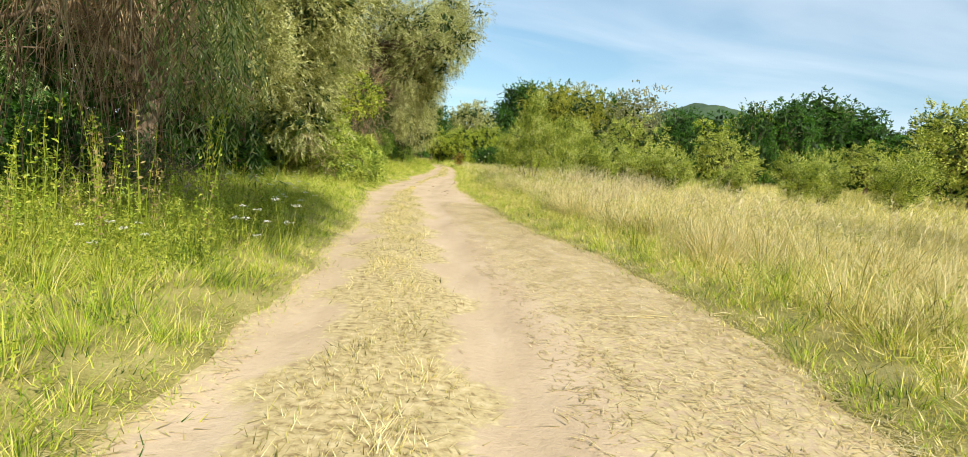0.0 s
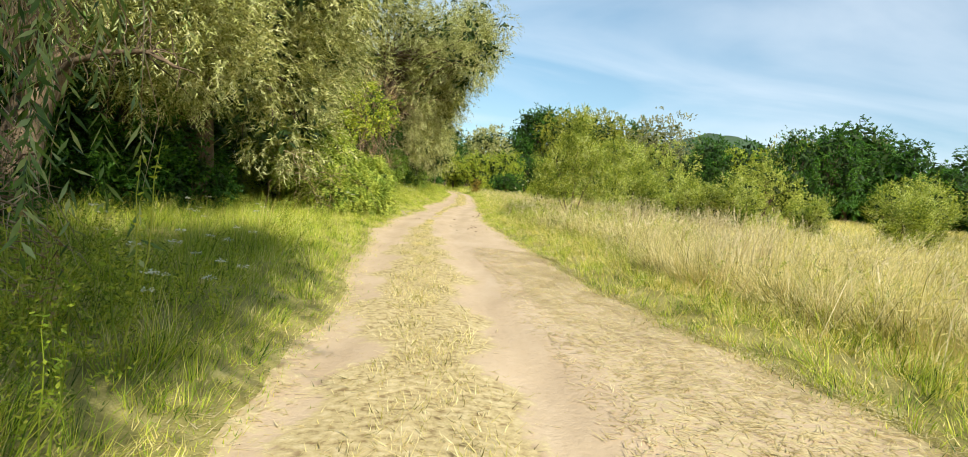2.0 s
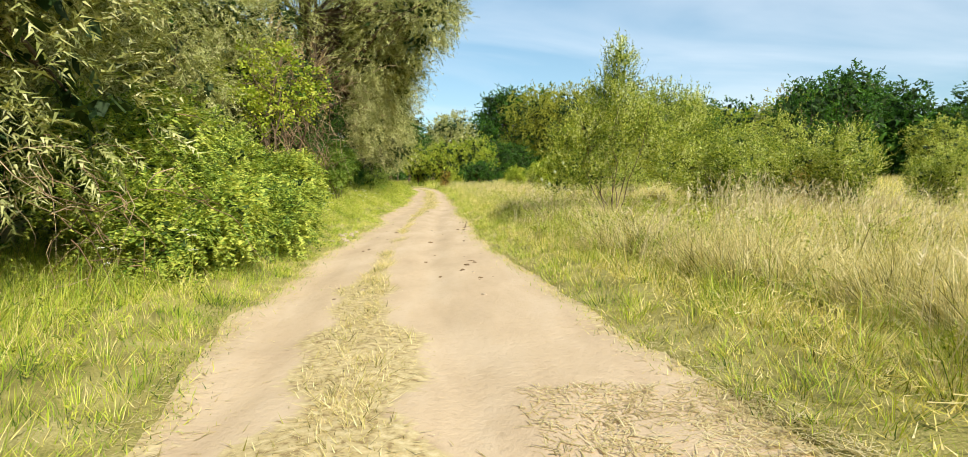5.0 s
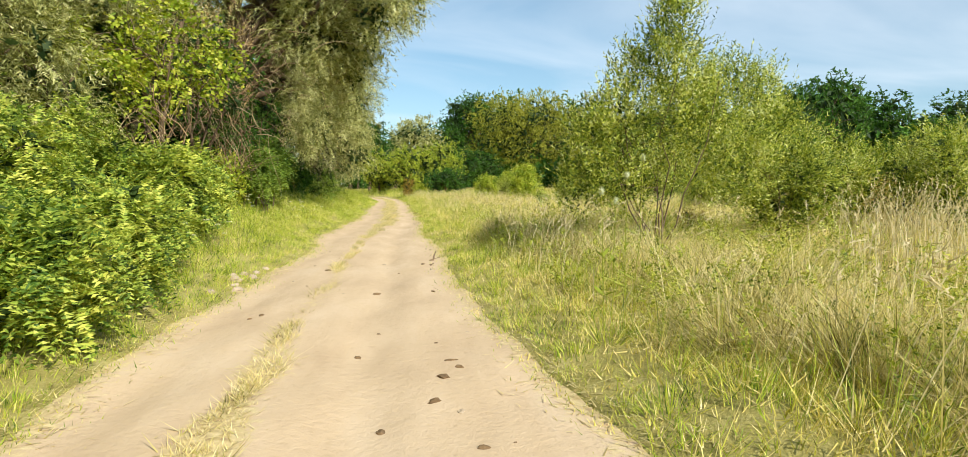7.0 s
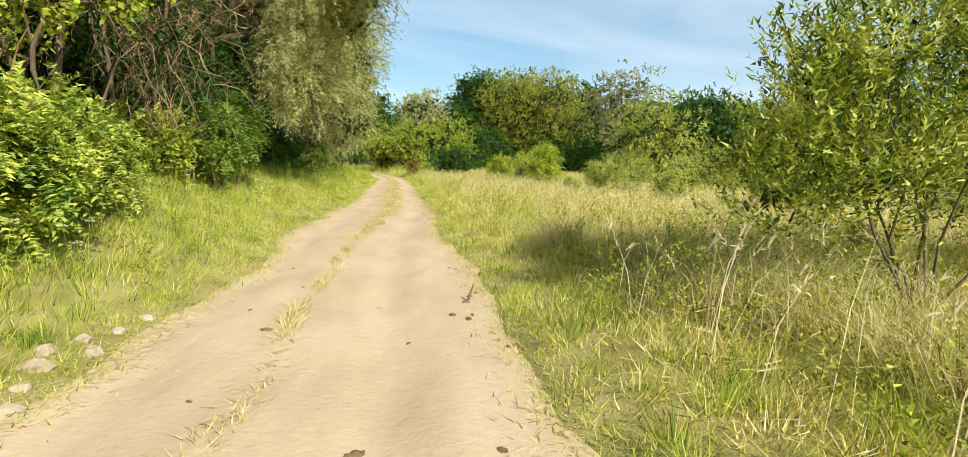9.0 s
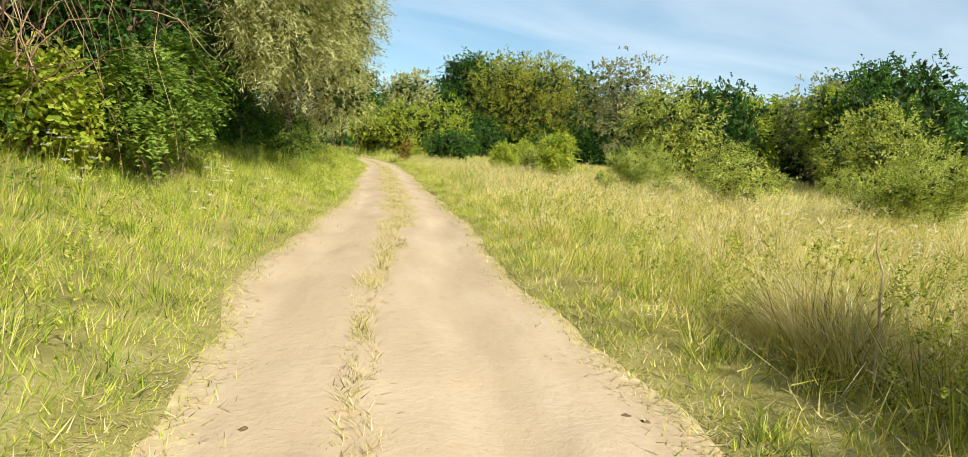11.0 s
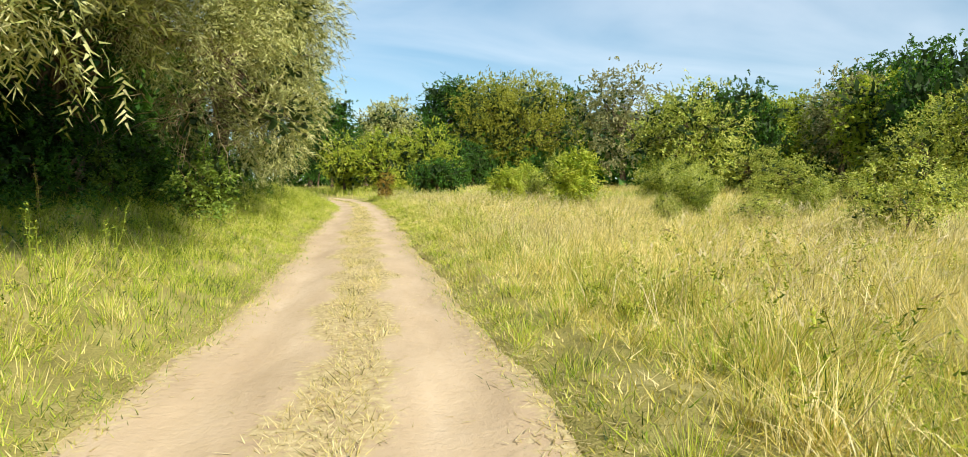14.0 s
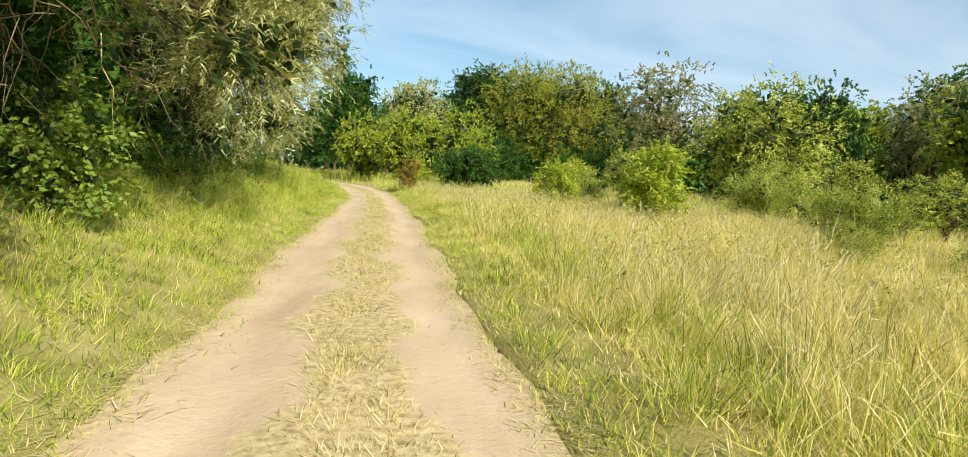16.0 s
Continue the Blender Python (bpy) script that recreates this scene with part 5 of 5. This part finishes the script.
far_tree((-3.0, 80.5), 2.4, 0.7, "rust", 78, "small orange-brown shrub beside the track", 350, 0.3, low=0.0, nl=14, fill=40)
far_tree((-8.6, 107), 10.6, 3.6, "dark", 79, "dense dark-green tree past the bend", 2600, 0.7, low=0.0)
far_tree((-3.6, 131), 13.5, 6.2, "willow", 80, "pale silver willow past the bend", 5000, 0.75, low=0.0, fill=1500)
far_tree((9.8, 177), 25.0, 9.0, "dark", 82, "tall dark-green tree beside the dome-shaped one", 6500, 1.1, low=0.0, nl=70, fill=3000)
far_tree((-11.6, 121), 19.0, 1.8, "dark", 81, "slender dark poplar behind the willows", 1300, 0.6, low=0.0, nl=30, fill=200)
for x, y, a, s, tall in ((19, 184, 60, 1.3, 1.17), (39, 130, 10, 0.95, 0.92), (46, 127, 100, 0.95, 0.93), (60, 104, 180, 0.9, 0.94), (58, 112, 20, 0.8, 1.16), (69, 102, 220, 0.9, 0.93), (77, 88, 40, 1.0, 0.95), (83, 74, 80, 1.0, 0.95), (29, 160, 80, 1.2, 1.05), (66, 124, 10, 1.1, 0.95), (-14, 134, 40, 0.8, 0.9), (3, 172, 90, 0.9, 1.05), (-7, 150, 200, 0.9, 0.8), (4.5, 128, 10, 0.6, 0.75), (8.5, 132, 110, 0.55, 0.8), (57, 92, 300, 0.7, 0.8), (66, 80, 130, 0.75, 0.8), (88, 60, 30, 1.0, 0.9), (92, 44, 60, 1.0, 0.9)):
    placed(dk, x, y, a, s, tall)
placed(gr, 57, 112, 90, 0.6, 1.4, "yellowing tree in the tree line"); placed(gr, 64, 90, 120, 0.6, 1.1, "yellowing tree in the tree line")
for x, y, a, s, tall in ((36, 80, 40, 0.62, 1.16), (31, 77, 130, 0.5, 1.28), (27, 92, 220, 0.5, 1.25), (40, 88, 300, 0.62, 1.12), (30, 104, 80, 0.6, 1.2)):
    placed(dk, x, y, a, s, tall)
placed(lt, 35, 86, 30, 0.78, 1.0); placed(lt, 33, 99, 120, 0.75, 1.02); placed(gr, 39, 96, 60, 0.6, 1.1, "yellowing tree in the tree line")
placed(lt, 62, 98, 90, 0.75, 0.85); placed(lt, 44, 116, 200, 0.85, 1.05); placed(lt, 70, 84, 10, 0.85, 0.85); placed(lt, 54, 90, 60, 0.6, 0.8)
for x, y, a, s, tall in ((23.5, 66, 90, 0.7, 1.0), (28, 74, 200, 0.7, 0.85), (31, 42, 40, 0.95, 0.95), (38, 50, 140, 1.0, 0.95), (43, 62, 220, 0.85, 0.9), (14.5, 66, 60, 0.4, 0.7), (24, 86, 200, 0.6, 0.8), (50, 46, 20, 1.1, 1.0), (45, 78, 80, 0.85, 0.9)):
    placed(lm, x, y, a, s, tall)

# undergrowth that closes the tree line
rng = np.random.default_rng(27)
n = 26000
s = rng.uniform(0, 1, n)
x = np.interp(s, [0, 0.15, 0.35, 0.55, 0.75, 1.0], [-30, 4, 32, 52, 70, 98]) + rng.normal(0, 2.5, n)
y = np.interp(s, [0, 0.15, 0.35, 0.55, 0.75, 1.0], [128, 168, 132, 112, 88, 42]) + rng.normal(0, 2.5, n)
p = np.stack([x, y, 9.0 * rng.uniform(0, 1, n) ** 1.1 * (0.75 + 0.25 * np.sin(s * 60))], 1)
tagged(new("tree_line_undergrowth", mesh_of("tree_line_undergrowth", [leaves(p, rand_dir(rng, n), rand_dir(rng, n), rng.uniform(0.6, 1.5, n), rng.uniform(0.4, 0.9, n), "slim")], M["dark"])), "dense undergrowth along the far tree line", "undergrowth", kind="stuff")

# woods that close the distance all round
rng = np.random.default_rng(25)
n = 26000
a = rng.uniform(0, 2 * np.pi, n)
r = 235 + 45 * rng.uniform(0, 1, n) + 18 * np.sin(a * 9)
p = np.stack([r * np.sin(a), 60 + r * np.cos(a), 12 * rng.uniform(0, 1, n) ** 0.8 * (0.8 + 0.2 * np.sin(a * 31) + 0.15 * np.sin(a * 83))], 1)
tagged(new("far_woods", mesh_of("far_woods", [leaves(p, rand_dir(rng, n), rand_dir(rng, n), rng.uniform(1.5, 3.2, n), rng.uniform(1.0, 2.2, n), "slim")], M["dark"])), "dark belt of far woods around the meadow", "woods", kind="stuff")

# wooded hill on the skyline
hx, hy = np.meshgrid(np.linspace(-500, 700, 90), np.linspace(-300, 300, 36))
hz = 146 * np.exp(-(hx / 210) ** 2 - (hy / 200) ** 2) + 55 * np.exp(-((hx + 260) / 220) ** 2 - (hy / 180) ** 2) + rng.normal(0, 1.6, hx.shape) - 6
tagged(new("hill", sheet("hill", hx + 520, hy + 1500, hz, M["hill"])), "far wooded hill", "hill", kind="structure")

# ---------------------------------------------------------------- small things
def seed_stalk(seed):
    rng = np.random.default_rng(seed)
    root = tagged(new("seed_stalk"), "tall dry weed stalk with clustered seed heads", "weed", "stalks in the verge")
    ch, heads = [], []
    for _ in range(3):
        b = np.append(rng.normal(0, 0.08, 2), 1.15 + rng.uniform(-0.3, 0.25))
        ln = bent(rng, (rng.normal(0, 0.02), rng.normal(0, 0.02), -0.03), b, 0, 0.12, 7)
        ch.append(tube(ln, np.linspace(0.006, 0.002, 7), 4))
        q = ln[0] + (ln[-1] - ln[0]) * rng.uniform(0.45, 1.02, (34, 1)) + rng.normal(0, 0.012, (34, 3))
        heads.append(leaves(q, unit(rng.normal(0, 1, (34, 3)) + np.array([0, 0, 0.6])), rand_dir(rng, 34), rng.uniform(0.025, 0.05, 34), rng.uniform(0.014, 0.026, 34)))
    part("stem", mesh_of("stem", ch, M["weed"], True), root)
    tagged(part("seed_spray", mesh_of("seed_spray", heads, M["lime" if seed % 2 else "seed"]), root), kind="stuff")
    return root


rng = np.random.default_rng(26)
stalks = [seed_stalk(1), seed_stalk(2), seed_stalk(3)]
spots = [(-2.9, 5.6), (-3.1, 6.3), (-3.4, 5.9), (-2.6, 6.6), (-3.9, 6.4), (-3.3, 7.2), (-2.8, 7.6), (-4.3, 7.0), (-4.8, 7.8), (-3.7, 8.2), (-5.4, 8.0), (-4.1, 5.6), (-2.4, 7.9), (-3.0, 8.8), (-5.0, 6.6), (-4.6, 9.2), (-5.4, 10.5), (-6.5, 45.0), (-5.9, 46.2), (-6.8, 48.2), (-5.7, 47.4)]
for i, (x, y) in enumerate(spots):
    s = stalks[i % 3] if i < 3 else copy_thing(stalks[i % 3], Matrix())
    s.matrix_basis = turned(x, y, rng.uniform(0, 360))
    s.scale = (1, 1, rng.uniform(0.55, 0.95))
for i in range(46):
    y = rng.uniform(5.0, 9.2)
    x = float(left_edge(y)) - rng.uniform(0.5, 3.6)
    s = copy_thing(stalks[i % 3], turned(x, y, rng.uniform(0, 360)))
    k = rng.uniform(1.0, 1.5)
    s.scale = (k, k, rng.uniform(0.6, 1.25))


def flower(seed):
    rng = np.random.default_rng(seed)
    root = tagged(new("white_wildflower"), "white flat-topped wildflower on a thin stem", "flower", "white flowers by the track")
    ch, hd = [], []
    for _ in range(3):
        b = np.append(rng.normal(0, 0.07, 2), 0.5 + rng.uniform(-0.12, 0.12))
        ch.append(tube(bent(rng, (0, 0, -0.02), b, 0, 0.1, 5), np.linspace(0.003, 0.0015, 5), 4))
        a = rng.uniform(0, 6.28, 36)
        q = b + np.stack([np.cos(a), np.sin(a), np.zeros(36)], 1) * (0.035 * rng.uniform(0, 1, 36) ** .5)[:, None] + np.array([0, 0, 1]) * rng.normal(0, 0.005, (36, 1))
        hd.append(leaves(q, unit(np.stack([np.cos(a), np.sin(a), rng.normal(0.2, 0.3, 36)], 1)), unit(np.stack([-np.sin(a), np.cos(a), rng.normal(0, 0.3, 36)], 1)), rng.uniform(0.012, 0.022, 36), rng.uniform(0.010, 0.018, 36)))
        part("flower_head", mesh_of("flower_head", hd[-1:], M["flower"]), root)
    part("stem", mesh_of("stem", ch, M["grass"], True), root)
    return root


flowers = [flower(1), flower(2)]
spots = [(-2.2, 6.4), (-2.4, 6.7), (-2.1, 7.0), (-2.8, 5.4), (-3.0, 5.2), (-2.9, 9.6), (-3.0, 9.9), (-2.7, 10.2), (-3.4, 11.2), (-3.3, 12.0), (-4.6, 11.8), (-4.5, 16.0), (-5.2, 15.4), (-4.9, 14.6), (-4.6, 22.8), (-4.9, 23.4), (-5.3, 22.4), (-4.7, 24.0), (-5.0, 31.4), (-5.4, 31.9), (-4.9, 32.4), (-5.6, 33.2),
         (-6.2, 39.0), (-6.7, 39.4), (-5.9, 38.4), (-5.2, 40.8), (-5.4, 41.2), (-7.0, 40.2), (-5.0, 39.0), (-4.9, 42.0), (-6.4, 43.0), (3.0, 38.4), (3.3, 38.8), (2.6, 39.2), (2.4, 40.0), (3.6, 39.8), (2.0, 38.0), (2.9, 41.0), (3.8, 42.0), (1.6, 43.0)]
for i, (x, y) in enumerate(spots):
    f = flowers[i % 2] if i < 2 else copy_thing(flowers[i % 2], Matrix())
    f.matrix_basis = turned(x, y, rng.uniform(0, 360))
    k = rng.uniform(0.85, 1.25)
    f.scale = (k, k, k)


def teasel(seed, x, y, stems):
    """Tall prickly weed: stiff stems, a pair of leaves low down and an egg-shaped head on each stem."""
    rng = np.random.default_rng(seed)
    root = tagged(new("teasel"), "tall teasel with pale green bristly heads at the track edge", "weed", "teasels by the track")
    g = float(ground_z(x, y))
    for dx, dy, z in stems:
        top = np.array([dx, dy, z - g])
        ln = bent(rng, (dx * 0.3, dy * 0.3, -0.03), top, 0, 0.05, 8)
        part("stem", mesh_of("stem", [tube(ln, np.linspace(0.0042, 0.0022, 8), 5)], M["weed"], True), root)
        t = np.linspace(0, 1, 9)
        core = tube(top + np.array([0, 0, 0.042]) * t[:, None], 0.014 * np.sqrt(np.clip(np.sin(np.pi * (0.08 + 0.84 * t)), 0.02, 1)), 8)
        n = 160
        d = rand_dir(rng, n)
        q = top + np.array([0, 0, 0.022]) + d * np.array([0.015, 0.015, 0.022])
        part("head", mesh_of("head", [core, leaves(q, unit(d + np.array([0, 0, 0.5])), rand_dir(rng, n), rng.uniform(0.010, 0.02, n), np.full(n, 0.004), "slim")], M["teasel"], False), root, "pale green bristly head")
        a = rng.uniform(0, 6.28, 5)
        c = np.stack([np.cos(a), np.sin(a), np.full(5, 0.5)], 1)
        part("bract", mesh_of("bract", [leaves(np.repeat(top[None], 5, 0), unit(c), unit(np.cross(c, np.array([0, 0, 1.0]))), rng.uniform(0.05, 0.09, 5), np.full(5, 0.006))], M["weed"]), root)
        for h in (0.35, 0.6):
            m = ln[0] + (ln[-1] - ln[0]) * h
            a0 = rng.uniform(0, 3.14)
            c = np.array([[math.cos(a0), math.sin(a0), 0.35], [-math.cos(a0), -math.sin(a0), 0.35]])
            part("leaf", mesh_of("leaf", [leaves(np.repeat(m[None], 2, 0), unit(c), unit(np.cross(c, np.array([0, 0, 1.0]))), rng.uniform(0.13, 0.22, 2), rng.uniform(0.025, 0.04, 2), True)], M["weed"]), root)
    root.location = (x, y, g)


teasel(1, -0.15, 25.9, ((-0.05, 0.0, 1.30), (0.08, 0.05, 1.22)))
teasel(2, 0.05, 26.0, ((-0.02, 0.0, 1.42), (0.12, 0.03, 1.56)))


def lump(name, label, x, y, size, mat, seed, cat):
    """A rough lump of earth, half sunk in the ground."""
    bm = bmesh.new()
    bmesh.ops.create_icosphere(bm, subdivisions=2, radius=1.0)
    for v in bm.verts:
        v.co *= 1 + 0.45 * noise.noise(v.co * 1.6 + Vector((seed * 7.3, 0, 0))) + 0.15 * noise.noise(v.co * 5 + Vector((0, seed * 3.1, 0)))
        v.co = Vector((v.co.x * size[0], v.co.y * size[1], v.co.z * size[2]))
    me = bpy.data.meshes.new(name)
    bm.to_mesh(me); bm.free()
    me.materials.append(M[mat])
    ob = tagged(new(name, me), label, cat)
    ob.matrix_basis = turned(x, y, seed * 47)
    return ob


for i, (x, y) in enumerate(((-4.15, 30.2), (-4.25, 30.5), (-4.1, 30.9), (-4.3, 31.2), (-4.2, 31.5), (-4.05, 29.9), (-4.35, 30.8), (-4.3, 29.6), (-4.15, 31.9))):
    k = 0.05 + 0.03 * ((i * 7) % 4) / 4
    lump("clay_clod", "pale dry clay clod on the track edge", x, y, (k * 1.3, k, k * 0.8), "clay", i, "clod")
for i, (x, y) in enumerate(((-1.44, 32.8), (-1.38, 33.1), (-1.43, 25.6), (-1.36, 26.0), (-1.5, 25.1), (-1.6, 32.2), (-2.02, 51.1), (-3.1, 31.6), (-2.9, 27.0))):
    lump("dirt_clod", "small dark clod of earth on the track", x, y, (0.05, 0.035, 0.022), "clod", i + 20, "clod")

for i in range(44):
    y = rng.uniform(22.5, 36.0)
    x = rng.choice((-1.35, -3.35, -2.3)) + rng.normal(0, 0.2) - 0.02 * (y - 30)
    k = rng.uniform(0.012, 0.032)
    lump("dirt_clod", "crumb of dry brown earth on the track", x, y, (k * 1.4, k, k * 0.7), "clod" if i % 3 else "clay", i + 60, "clod")
peg = [tube(bent(rng, (-1.42, 32.86, -0.02), (-1.36, 32.9, 0.17), 0.02, 0.1, 5), np.linspace(0.02, 0.008, 5), 6)]
tagged(new("broken_root", mesh_of("broken_root", peg, M["bark"], True)), "dark broken root sticking out of the sand", "root")

stick = [tube(bent(rng, (-0.15, 34.9, 0.0), (0.75, 36.2, 1.0), 0.05, 0.1, 7), np.linspace(0.013, 0.005, 7), 5)]
tagged(new("dead_stick", mesh_of("dead_stick", stick, M["twig"], True)), "thin dead stick leaning out of the grass", "stick")
for a, b in (((2.6, 36.0, 0.1), (3.9, 37.4, 1.7)), ((3.0, 36.6, 0.1), (4.4, 37.2, 1.5))):
    ch = [tube(bent(rng, a, b, 0.05, 0.12, 8), np.linspace(0.014, 0.004, 8), 5)]
    for _ in range(9):
        c = np.array(a) + (np.array(b) - np.array(a)) * rng.uniform(0.4, 0.95)
        ch.append(tube(bent(rng, c, c + rng.normal(0, 0.14, 3), 0, 0.2, 4), np.linspace(0.004, 0.0015, 4), 3))
    tagged(new("dead_weed", mesh_of("dead_weed", ch, M["twig"])), "dead branching weed leaning in the grass", "weed")
for i in range(7):
    a = np.array([1.7 + 0.16 * i, 6.1 + rng.normal(0, 0.12), 0]); a[2] = float(ground_z(a[0], a[1])) + 0.012
    b = a + np.array([rng.uniform(-0.5, 0.5), rng.uniform(-0.15, 0.15), 0.01])
    tagged(new("twig", mesh_of("twig", [tube(bent(rng, a, b, 0.01, 0.15, 5), np.linspace(0.006, 0.003, 5), 4)], M["straw"])), "dry twig lying on the track edge", "twig")
